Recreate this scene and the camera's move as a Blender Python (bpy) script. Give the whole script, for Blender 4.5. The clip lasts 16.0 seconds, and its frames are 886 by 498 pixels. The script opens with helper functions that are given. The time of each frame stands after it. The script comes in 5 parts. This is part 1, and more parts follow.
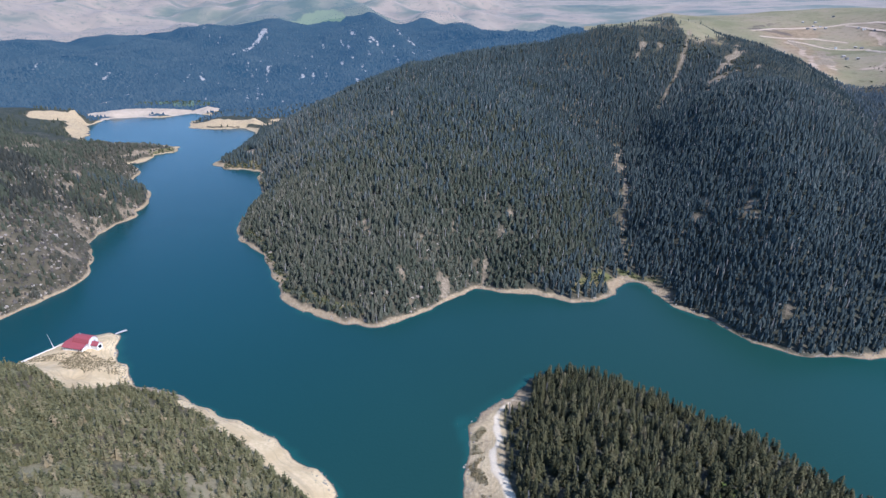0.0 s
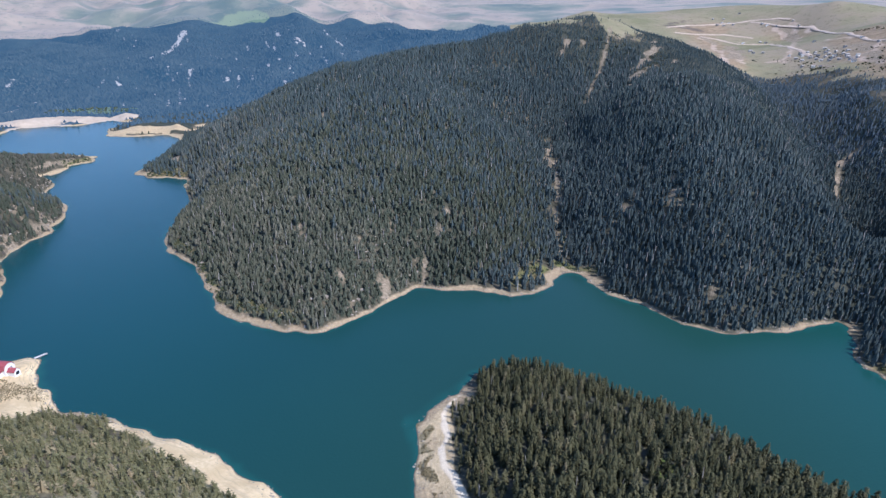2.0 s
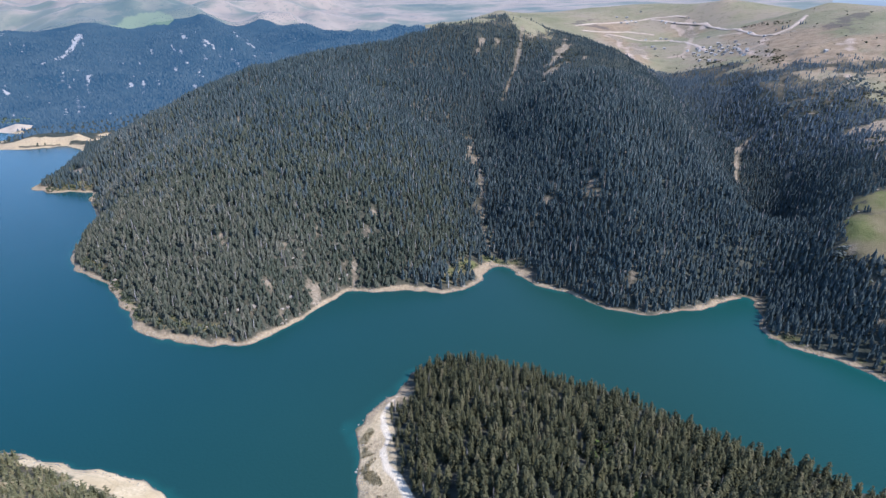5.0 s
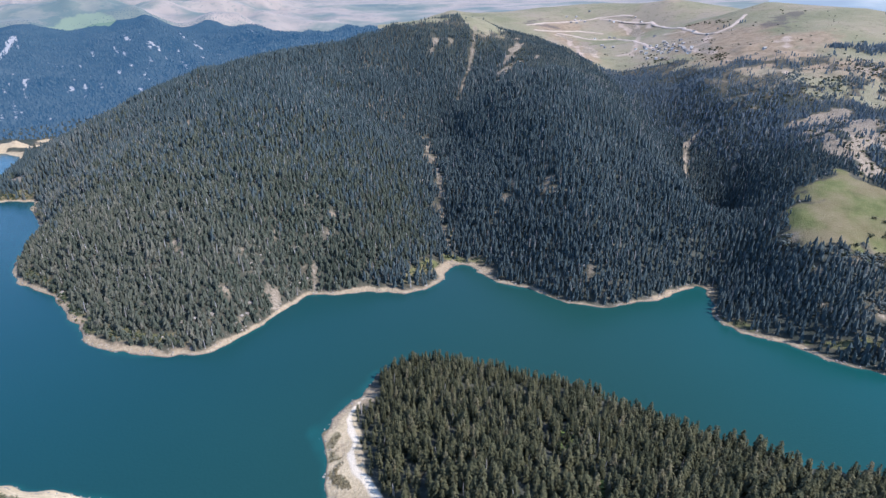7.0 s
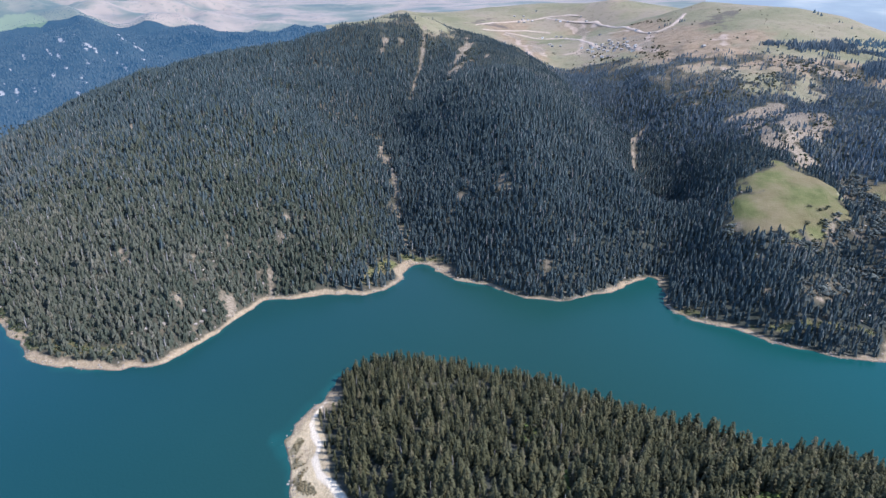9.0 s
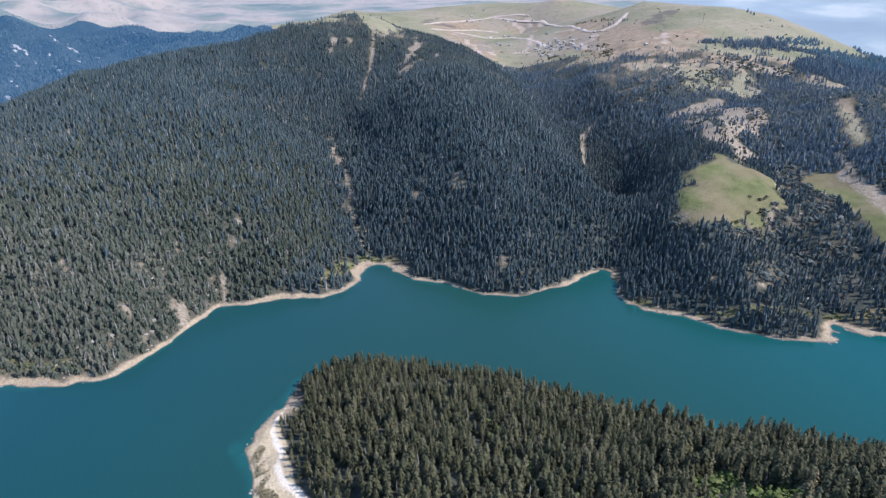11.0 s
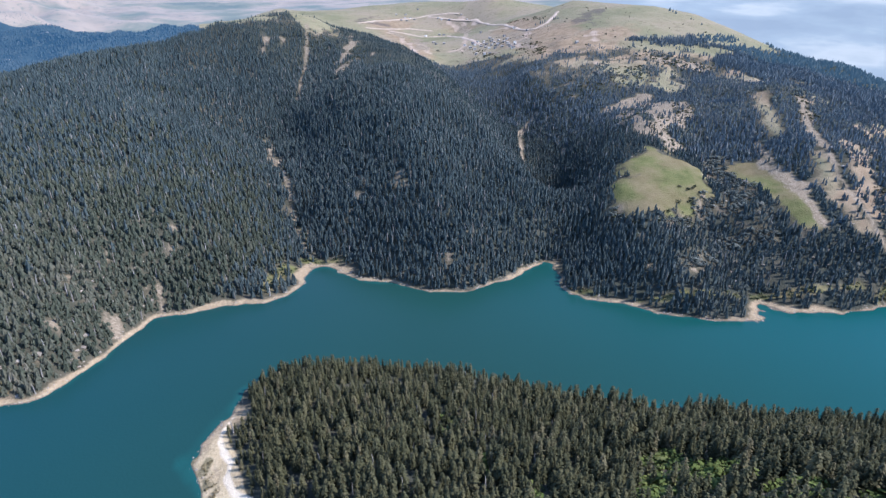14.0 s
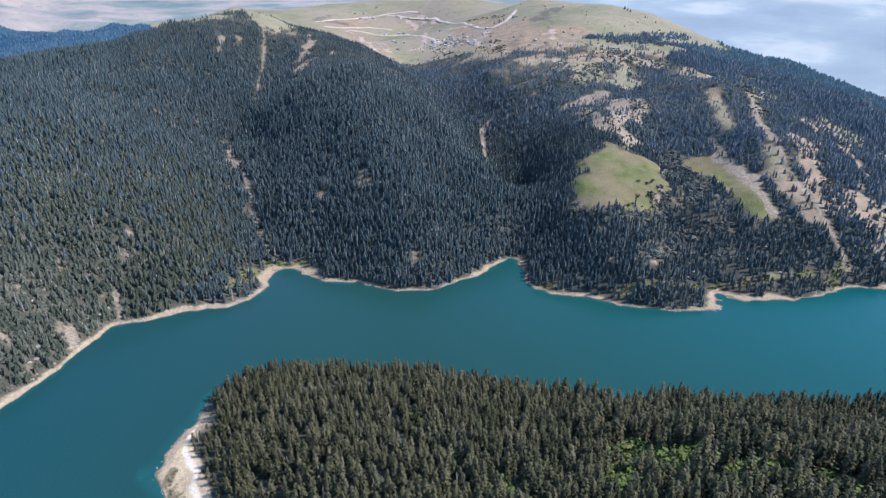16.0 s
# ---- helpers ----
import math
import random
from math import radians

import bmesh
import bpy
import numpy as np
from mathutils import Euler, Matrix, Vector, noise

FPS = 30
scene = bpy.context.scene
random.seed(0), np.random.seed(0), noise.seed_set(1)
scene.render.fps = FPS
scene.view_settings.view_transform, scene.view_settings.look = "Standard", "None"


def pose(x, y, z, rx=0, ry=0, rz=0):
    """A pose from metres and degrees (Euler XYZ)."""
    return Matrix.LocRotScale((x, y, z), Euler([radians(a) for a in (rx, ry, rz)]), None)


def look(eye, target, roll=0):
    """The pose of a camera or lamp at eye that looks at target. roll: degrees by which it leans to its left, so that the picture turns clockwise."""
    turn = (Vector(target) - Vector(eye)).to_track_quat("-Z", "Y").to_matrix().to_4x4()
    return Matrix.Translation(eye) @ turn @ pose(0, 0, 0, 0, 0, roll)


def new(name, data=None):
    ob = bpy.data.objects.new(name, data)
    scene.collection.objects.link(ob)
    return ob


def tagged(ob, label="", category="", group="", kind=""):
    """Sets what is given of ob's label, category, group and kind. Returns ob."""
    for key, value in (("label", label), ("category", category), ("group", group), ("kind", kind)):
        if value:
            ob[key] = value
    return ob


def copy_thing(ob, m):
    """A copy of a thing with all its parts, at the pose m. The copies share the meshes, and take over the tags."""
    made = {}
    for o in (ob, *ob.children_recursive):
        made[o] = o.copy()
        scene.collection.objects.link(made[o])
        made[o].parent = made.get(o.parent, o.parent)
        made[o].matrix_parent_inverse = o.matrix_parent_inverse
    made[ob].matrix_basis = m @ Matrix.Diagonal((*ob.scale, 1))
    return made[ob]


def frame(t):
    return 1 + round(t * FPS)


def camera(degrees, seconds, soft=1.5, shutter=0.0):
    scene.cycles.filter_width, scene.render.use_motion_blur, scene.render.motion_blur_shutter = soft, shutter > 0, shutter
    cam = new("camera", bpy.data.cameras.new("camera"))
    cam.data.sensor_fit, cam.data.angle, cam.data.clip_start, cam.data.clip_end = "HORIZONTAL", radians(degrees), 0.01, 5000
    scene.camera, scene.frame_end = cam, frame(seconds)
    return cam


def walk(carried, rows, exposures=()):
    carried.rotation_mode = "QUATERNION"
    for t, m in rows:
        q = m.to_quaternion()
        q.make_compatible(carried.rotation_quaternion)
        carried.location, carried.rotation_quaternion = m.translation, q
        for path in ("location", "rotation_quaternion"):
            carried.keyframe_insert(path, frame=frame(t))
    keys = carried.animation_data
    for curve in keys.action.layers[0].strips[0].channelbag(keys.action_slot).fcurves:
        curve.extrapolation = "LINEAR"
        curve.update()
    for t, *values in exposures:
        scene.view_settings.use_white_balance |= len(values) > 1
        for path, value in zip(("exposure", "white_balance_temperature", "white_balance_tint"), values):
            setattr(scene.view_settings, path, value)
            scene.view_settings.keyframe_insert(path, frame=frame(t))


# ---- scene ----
# ---- camera ----
cam = camera(74.83, 16.0, soft=1.4)
PATH = [
    (0.0, pose(0.00, 0.00, 240.00, 66.748, -0.419, 0.180)),
    (0.5, pose(0.15, 0.00, 239.91, 66.751, -0.339, -1.787)),
    (1.0, pose(0.23, 0.00, 239.82, 66.754, -0.266, -3.560)),
    (1.5, pose(0.25, 0.00, 239.73, 66.757, -0.199, -5.056)),
    (2.0, pose(0.21, 0.00, 239.64, 66.760, -0.139, -6.481)),
    (2.5, pose(0.11, 0.00, 239.55, 66.763, -0.085, -7.908)),
    (3.0, pose(-0.04, 0.00, 239.46, 66.767, -0.037, -9.128)),
    (3.5, pose(-0.23, 0.00, 239.36, 66.769, 0.005, -10.576)),
    (4.0, pose(-0.47, 0.00, 239.26, 66.772, 0.042, -11.952)),
    (6.5, pose(-2.17, 0.00, 238.77, 66.778, 0.152, -17.649)),
    (7.0, pose(-2.58, 0.00, 238.66, 66.777, 0.161, -18.754)),
    (7.5, pose(-3.00, 0.00, 238.56, 66.775, 0.167, -19.738)),
    (8.0, pose(-3.44, 0.00, 238.45, 66.773, 0.169, -21.011)),
    (8.5, pose(-3.88, 0.00, 238.35, 66.769, 0.168, -22.407)),
    (9.0, pose(-4.32, 0.00, 238.24, 66.764, 0.164, -23.491)),
    (11.5, pose(-6.42, 0.00, 237.68, 66.720, 0.109, -29.692)),
    (12.0, pose(-6.79, 0.00, 237.56, 66.707, 0.093, -31.073)),
    (12.5, pose(-7.13, 0.00, 237.45, 66.692, 0.076, -32.053)),
    (13.0, pose(-7.44, 0.00, 237.33, 66.675, 0.058, -32.891)),
    (13.5, pose(-7.72, 0.00, 237.21, 66.656, 0.039, -33.615)),
    (14.0, pose(-7.95, 0.00, 237.09, 66.635, 0.020, -34.362)),
    (14.5, pose(-8.15, 0.00, 236.97, 66.613, 0.000, -35.281)),
    (15.0, pose(-8.29, 0.00, 236.85, 66.588, -0.019, -36.163)),
    (15.5, pose(-8.38, 0.00, 236.72, 66.560, -0.038, -37.066)),
    (16.0, pose(-8.42, 0.00, 236.60, 66.531, -0.056, -38.117)),
]
walk(cam, PATH, [(0, 0.61, 5560, 15), (3.5, 0.71, 5560, 15), (6.5, 0.84, 5560, 15), (12, 0.9, 5560, 15), (16, 0.92, 5560, 15)])

# ---- light ----
SUN_AZIMUTH, SUN_HEIGHT = radians(131), radians(46)
world = bpy.data.worlds.new("world")
scene.world = world
world.use_nodes = True
wn = world.node_tree.nodes
sky = wn.new("ShaderNodeTexSky")
sky.sky_type = "NISHITA"
sky.sun_disc = False
sky.sun_elevation = SUN_HEIGHT
sky.sun_rotation = SUN_AZIMUTH
sky.altitude = 1800
sky.air_density = 1.0
sky.dust_density = 0.15
sky.ozone_density = 2.0
wn["Background"].inputs["Strength"].default_value = 0.15
world.node_tree.links.new(sky.outputs["Color"], wn["Background"].inputs["Color"])

sun = new("sun", bpy.data.lights.new("sun", "SUN"))
sun.data.energy = 3.4
sun.data.angle = radians(0.53)
sun.data.color = (1.0, 0.93, 0.87)
to_sun = Vector((math.sin(SUN_AZIMUTH) * math.cos(SUN_HEIGHT), math.cos(SUN_AZIMUTH) * math.cos(SUN_HEIGHT), math.sin(SUN_HEIGHT)))
sun.matrix_world = look(to_sun * 500, (0, 0, 0))

# ---- lie of the land: shores at the water's level, ridges and valleys with their heights ----
SHORE_NORTH_HILL = [(-353, 959), (-368, 889), (-334, 864), (-295, 852), (-276, 849), (-268, 808), (-231, 727), (-238, 649), (-230, 597), (-205, 562),
    (-179, 535), (-169, 509), (-152, 478), (-135, 437), (-115, 424), (-89, 409), (-64, 400), (-46, 401), (-34, 411), (-18, 425), (3, 443), (24, 463)]
SHORE_NORTH_COVES = [(34, 471), (51, 461), (79, 458), (98, 452), (111, 444), (131, 446), (150, 459), (164, 476), (173, 493), (187, 481), (193, 461),
    (197, 437), (211, 424), (223, 413), (230, 394), (242, 381), (238, 381), (253, 370), (276, 363), (298, 363), (329, 365), (366, 374)]
SHORE_EAST = [(359, 355), (349, 332), (334, 308), (344, 292), (358, 274), (370, 260), (363, 259), (376, 240), (389, 222), (400, 208), (416, 197),
    (430, 192), (455, 203), (459, 191), (472, 173), (493, 159), (520, 147), (553, 141), (568, 133), (580, 117)]
SHORE_PROMONTORY = [(68, 336), (57, 329), (46, 313), (32, 301), (21, 293), (9, 287), (16, 273), (13, 256), (12, 240), (13, 228)]
SHORE_NEAR_BANK = [(-53, 227), (-69, 247), (-85, 260), (-101, 272), (-123, 286), (-143, 295), (-161, 303), (-180, 314), (-209, 321), (-218, 336),
    (-233, 352), (-245, 370), (-250, 388), (-264, 386), (-282, 379), (-288, 368), (-296, 354), (-303, 344), (-322, 333)]
SHORE_WEST = [(-369, 386), (-358, 407), (-351, 424), (-343, 441), (-334, 468), (-344, 510), (-359, 538), (-375, 557), (-379, 590), (-376, 622), (-364,
    650), (-376, 666), (-383, 719), (-387, 738), (-430, 770), (-513, 858), (-492, 885), (-482, 940), (-452, 968), (-464, 1004), (-511, 1025)]
SHORE_FAR = [(-689, 1069), (-672, 1094), (-730, 1178), (-776, 1249), (-718, 1265), (-652, 1281), (-578, 1311), (-562, 1341), (-540, 1234), (-510,
    1159), (-458, 1155), (-405, 1168), (-368, 1198), (-346, 1248)]
RIDGE_NORTH_HILL = [(-301, 975, 21), (-261, 944, 50), (-208, 963, 82), (-127, 992, 110), (-63, 1018, 130), (13, 1050, 144), (113, 1089, 161), (175,
    1106, 167), (229, 1127, 181), (282, 1141, 195), (344, 1144, 203), (420, 1124, 210), (452, 1112, 203), (493, 1072, 186), (520, 1026, 171), (551,
    957, 164), (558, 892, 143), (543, 804, 125), (501, 710, 119), (463, 635, 108), (438, 589, 98), (425, 537, 84), (417, 488, 75), (408, 458,
    66), (392, 419, 48), (380, 396, 26), (369, 381, 8)]
SPUR_WEST = [(-59, 417, 8), (-40, 445, 28), (-13, 521, 52), (21, 619, 82), (72, 796, 115), (149, 1044, 148), (-118, 493, 22), (-110, 582, 48), (-102,
    716, 78), (-82, 899, 106), (-175, 596, 30), (-195, 738, 50), (76, 488, 26), (89, 534, 42), (105, 589, 60), (141, 720, 86), (204, 917, 114), (289,
    1181, 142)]
GULLY_NORTH = [(175, 503, 5), (193, 571, 10), (226, 713, 23), (248, 824, 40), (297, 892, 72), (332, 915, 94), (376, 993, 132), (398, 1036, 178)]
SPUR_EAST = [(262, 373, 8), (271, 397, 30), (293, 449, 60), (311, 509, 90), (346, 605, 120), (386, 733, 148), (473, 979, 159), (217, 485, 16), (241,
    531, 52), (288, 642, 86), (345, 796, 117), (319, 390, 22), (350, 450, 50), (392, 539, 80)]
VALLEY_EAST = [(384, 388, 6), (449, 465, 11), (478, 492, 15), (515, 549, 22), (550, 612, 36), (573, 661, 45), (597, 724, 55), (631, 687, 68), (623,
    811, 71), (656, 891, 89), (693, 978, 102), (715, 1046, 112), (788, 1388, 129)]
HILL_EAST = [(361, 309, 10), (403, 367, 11), (455, 416, 42), (573, 523, 66), (665, 666, 101), (691, 761, 128), (411, 263, 22), (431, 312, 48), (458, 363, 62), (609, 465, 110), (765, 647, 130), (870, 622, 135), (733, 474, 112), (455, 312, 50), (480, 330, 58), (500, 350, 66), (560, 345, 70), (525, 315, 58), (545, 395, 84),
    (500, 395, 76), (525, 370, 75), (560, 440, 90), (520, 445, 76), (540, 480, 68)]
GULLY_EAST = [(470, 235, 12), (507, 281, 28), (576, 339, 48), (657, 403, 70), (749, 482, 92), (875, 593, 120)]
SCREE_SLOPES = [(509, 204, 18), (577, 233, 50), (620, 294, 70), (719, 358, 98), (799, 430, 125), (844, 388, 122), (688, 261, 85), (605, 196, 48),
    (581, 168, 28), (792, 291, 96), (771, 241, 78), (716, 175, 52), (612, 144, 22), (576, 143, 10)]
RIDGE_FAR_EAST = [(1132, 685, 158), (1184, 589, 126), (1224, 499, 122), (1204, 439, 109), (1172, 379, 95), (1122, 302, 74), (1064, 244, 61)]
FAR_EAST_SLOPE = [(894, 226, 56), (951, 281, 75), (1019, 364, 97), (1084, 446, 115), (1017, 267, 69), (1079, 344, 90), (830, 266, 77)]
GRASS_SUMMIT = [(1179, 1147, 234), (1206, 1044, 226), (1238, 940, 222), (1191, 763, 188), (931, 796, 168), (860, 872, 161), (1040, 974, 197), (1001,
    1111, 175), (1062, 841, 194), (1258, 841, 206), (1233, 750, 183), (1219, 673, 160), (1215, 594, 137)]
GRASS_PLATEAU = [(733, 2072, 204), (916, 2107, 200), (1088, 2079, 214), (1243, 1931, 226), (1301, 1643, 235), (869, 1742, 164), (1077, 1740, 169),
    (1128, 1586, 139), (882, 1108, 142), (788, 1153, 124), (918, 1486, 119)]
BEHIND_SUMMIT = [(1616, 1079, 175), (1571, 863, 102), (1593, 706, 20), (1596, 563, -19), (1542, 396, -66), (2228, 1326, -24), (2410, 954, -108),
    (2409, 637, -147)]
BED_FAR = [(-665, 1164), (-609, 1189), (-562, 1215), (-500, 1096), (-550, 1285), (-578, 1078), (-503, 1052), (-703, 1191), (-423, 1006), (-386, 1075)]
HILL_WEST = [(-348, 437, 8), (-358, 464, 38), (-373, 442, 32), (-387, 476, 65), (-378, 534, 50), (-392, 657, 28), (-435, 596, 72), (-434, 683, 55),
    (-453, 574, 78), (-539, 698, 82), (-539, 753, 66), (-500, 832, 32), (-496, 936, 14), (-605, 622, 95), (-421, 408, 80), (-402, 337, 60)]
DAM_KNOLL = [(-768, 1088, 26), (-754, 1136, 28), (-748, 1184, 34), (-720, 1272, 12), (-631, 1292, 8), (-544, 1343, 10), (-463, 1208, 16), (-387, 1189,
    20)]
RIDGE_FAR_WEST = [(-1581, 1805, 47), (-1556, 2145, 87), (-1442, 2283, 91), (-1281, 2377, 96), (-1101, 2465, 97), (-959, 2524, 134), (-727, 2600, 137),
    (-557, 2693, 135), (-431, 2767, 180), (-224, 2841, 181), (-70, 2849, 170), (163, 2845, 124), (364, 2776, 80), (518, 2650, 77)]
SPUR_FAR_WEST = [(-785, 1926, 44), (-807, 1587, 18), (-560, 1658, 10), (-428, 1851, 37), (-971, 1492, 29), (-991, 1319, 27), (-1073, 1805, 53), (-295,
    2180, 81)]
FAR_HIGHLAND = [(-2601, 3672, 211), (-2309, 3863, 251), (-1959, 4051, 208), (-1475, 4251, 252), (-1050, 4376, 235), (-576, 4362, 252), (-108, 4399,
    227), (246, 4393, 251), (584, 4260, 211), (-1857, 2967, 129), (-1597, 3002, 165), (-1105, 3321, 156), (-773, 3208, 199), (-282, 3589, 210), (106,
    3598, 177), (1062, 4165, 232), (1975, 3928, 244), (3005, 3344, 257), (3537, 2608, 274), (3802, 2203, 240), (3872, 2078, 264), (4014, 1787, 274)]
PROMONTORY = [(76, 326, 3), (90, 326, 4), (106, 321, 5), (128, 309, 5), (95, 302, 8), (126, 288, 6), (150, 264, 8), (166, 235, 12), (135, 277, 6), (178, 228, 8), (217, 172, 9), (263, 129, 11), (309, 87, 12),
    (340, 53, 14), (52, 250, 11), (99, 226, 17), (77, 184, 29), (113, 148, 35), (145, 187, 23), (147, 114, 41), (182, 143, 29), (178, 82, 47), (216,
    103, 35), (212, 53, 51), (253, 68, 39), (256, 35, 51)]
SHORE_PROMONTORY_BACK = [(78, 339), (92, 338), (108, 334), (126, 325), (153, 305), (178, 281), (201, 254), (246, 194), (301, 147), (355, 100), (381, 77), (399, 61)]
NEAR_SLOPE = [(-269, 299, 30), (-224, 287, 18), (-198, 300, 9), (-173, 299, 6), (-153, 287, 6), (-123, 259, 9), (-89, 230, 9), (-74, 219, 9), (-140,
    235, 30), (-163, 226, 38), (-183, 217, 46), (-201, 208, 54), (-102, 207, 25), (-131, 190, 42), (-157, 177, 55), (-186, 162, 70), (-258, 245, 50)]
HOUSE_SPIT = [(-251, 370, 3), (-262, 360, 4), (-277, 357, 4), (-225, 337, 4), (-243, 329, 9), (-273, 333, 6), (-243, 317, 8), (-225, 317, 8)]
SHORE_INLET = [(-46, 190), (-40, 150), (-28, 112), (-12, 112), (2, 150), (10, 190)]
SHORE_EAST_ARM = [(650, 100), (760, 88), (880, 70), (980, 40), (1020, 0), (960, -30), (800, -45), (620, -25), (480, 15)]
LAKE_BED = [(-295, 480), (-310, 600), (-320, 740), (-400, 880), (-430, 1060), (-600, 1180), (-210, 420), (-130, 360),
            (-50, 330), (30, 400), (120, 395), (190, 370), (260, 310), (320, 245), (380, 180), (450, 120), (560, 65),
            (-20, 285), (-22, 235), (-20, 180), (720, 35), (880, 15), (-330, 440), (-270, 420), (230, 350), (300, 300)]
COVE_BED = [(172, 458), (160, 440), (350, 358), (330, 345), (-260, 770), (-440, 800)]
NEAR_LAND = [(90, 60, 62), (-100, 70, 82), (0, 0, 42), (100, -40, 80), (0, -200, 95), (220, -180, 120), (-220, -80, 130),
             (-600, -300, 170), (600, -400, 160), (350, -40, 55), (-500, 200, 150), (0, -900, 190), (1200, -300, 120),
             (-900, 500, 150), (-1000, -900, 200), (1000, -1000, 190), (-1300, 900, 120), (1250, 100, 60)]
RIM = [(4600 * math.sin(radians(a)), 4600 * math.cos(radians(a)), 200) for a in range(100, 321, 20)]


def level(points, z):
    return [(x, y, z) for x, y in points]


CONTROL = np.array(
    level(SHORE_NORTH_HILL, 0) + level(SHORE_NORTH_COVES, 0) + level(SHORE_EAST, 0) + level(SHORE_PROMONTORY, 0)
    + level(SHORE_PROMONTORY_BACK, 0) + level(SHORE_NEAR_BANK, 0) + level(SHORE_WEST, 0) + level(SHORE_FAR, 0)
    + level(SHORE_INLET, 0) + level(SHORE_EAST_ARM, 0) + level(LAKE_BED, -16) + level(BED_FAR, -10) + level(COVE_BED, -4)
    + RIDGE_NORTH_HILL + SPUR_WEST + GULLY_NORTH + SPUR_EAST + VALLEY_EAST + HILL_EAST + GULLY_EAST + SCREE_SLOPES
    + RIDGE_FAR_EAST + GRASS_SUMMIT + GRASS_PLATEAU + HILL_WEST + DAM_KNOLL + RIDGE_FAR_WEST + SPUR_FAR_WEST
    + FAR_EAST_SLOPE + BEHIND_SUMMIT + FAR_HIGHLAND + PROMONTORY + NEAR_SLOPE + HOUSE_SPIT + NEAR_LAND + RIM, float)


def fit_surface(control):
    """Weights of the smooth surface through all control points."""
    xy = control[:, :2] / 1000
    n = len(xy)
    r = np.hypot(*(xy[:, None] - xy[None]).transpose(2, 0, 1))
    a = np.zeros((n + 3, n + 3))
    a[:n, :n] = r - np.eye(n) * 0.0006
    a[:n, n:] = np.c_[np.ones(n), xy]
    a[n:, :n] = a[:n, n:].T
    return np.linalg.solve(a, np.r_[control[:, 2], 0, 0, 0])


WEIGHTS = fit_surface(CONTROL)


def lattice(ix, iy, seed):
    """Repeatable random numbers from 0 to 1 on whole-number places."""
    h = (ix.astype(np.int64) * 374761393 + iy.astype(np.int64) * 668265263 + seed * 974711) & 0x7FFFFFFF
    h = ((h ^ (h >> 13)) * 1274126177) & 0x7FFFFFFF
    return ((h ^ (h >> 16)) & 0xFFFF) / 65535.0


def rough(x, y, size, seed=0):
    """Smooth noise from -1 to 1 with lumps of that size in metres."""
    u, v = np.asarray(x) / size, np.asarray(y) / size
    iu, iv = np.floor(u), np.floor(v)
    fu, fv = u - iu, v - iv
    fu, fv = fu * fu * (3 - 2 * fu), fv * fv * (3 - 2 * fv)
    a, b = lattice(iu, iv, seed), lattice(iu + 1, iv, seed)
    c, d = lattice(iu, iv + 1, seed), lattice(iu + 1, iv + 1, seed)
    return 2 * ((a * (1 - fu) + b * fu) * (1 - fv) + (c * (1 - fu) + d * fu) * fv) - 1


def height(x, y):
    """Height of the ground over the lake at arrays of places."""
    x, y = np.asarray(x, float).ravel(), np.asarray(y, float).ravel()
    z = np.empty(len(x))
    cx, cy = CONTROL[:, 0] / 1000, CONTROL[:, 1] / 1000
    for i in range(0, len(x), 20000):
        u, v = x[i:i + 20000] / 1000, y[i:i + 20000] / 1000
        r = np.sqrt((u[:, None] - cx) ** 2 + (v[:, None] - cy) ** 2)
        z[i:i + 20000] = r @ WEIGHTS[:-3] + WEIGHTS[-3] + WEIGHTS[-2] * u + WEIGHTS[-1] * v
    up = np.clip(z / 25, 0, 1)
    far = np.clip((np.hypot(x, y) - 1300) / 600, 0, 1)
    even = np.clip(1.3 - np.hypot((x - 503) / 74, (y - 357) / 58), 0, 1)
    pasture = np.clip((x - 700) / 120, 0, 1) * np.clip((np.hypot(x, y) - 1230) / 200, 0, 1)
    z += up * (1 - even) * (1 - 0.85 * pasture) * (4.5 * rough(x, y, 70, 1) + 2.4 * rough(x, y, 31, 2) + 0.8 * rough(x, y, 13, 3))
    west = np.clip((-x + 500) / 300, 0, 1)
    z += far * up * (1 - 0.5 * pasture) * (10 + 16 * west) * (0.7 * rough(x, y, 330, 4) + 0.9 * (0.5 - np.abs(rough(x, y, 210, 5))) + 0.4 * rough(x, y, 90, 8))
    z += far * up * west * 58 * (0.4 - np.abs(rough(x + 0.3 * y, 0.3 * y, 210, 14)))
    z += np.clip((np.hypot(x, y) - 2700) / 500, 0, 1) * west * (40 * rough(x, y, 700, 9) + 24 * rough(x, y, 300, 10) + 62 * (0.42 - np.abs(rough(x + 0.5 * y, y - 0.2 * x, 540, 15))))
    hill = np.clip((x + 260) / 120, 0, 1) * np.clip((620 - x) / 120, 0, 1) * np.clip((y - 470) / 150, 0, 1) * np.clip((1200 - np.hypot(x, y)) / 150, 0, 1)
    z += hill * up * 5 * (0.4 - np.abs(rough(x - 0.22 * y, 0.25 * y, 52, 16)))
    z += np.clip(1.2 - np.abs(z) / 6, 0, 1) * (0.9 * rough(x, y, 17, 6) + 0.7 * rough(x, y, 7, 7))
    return z


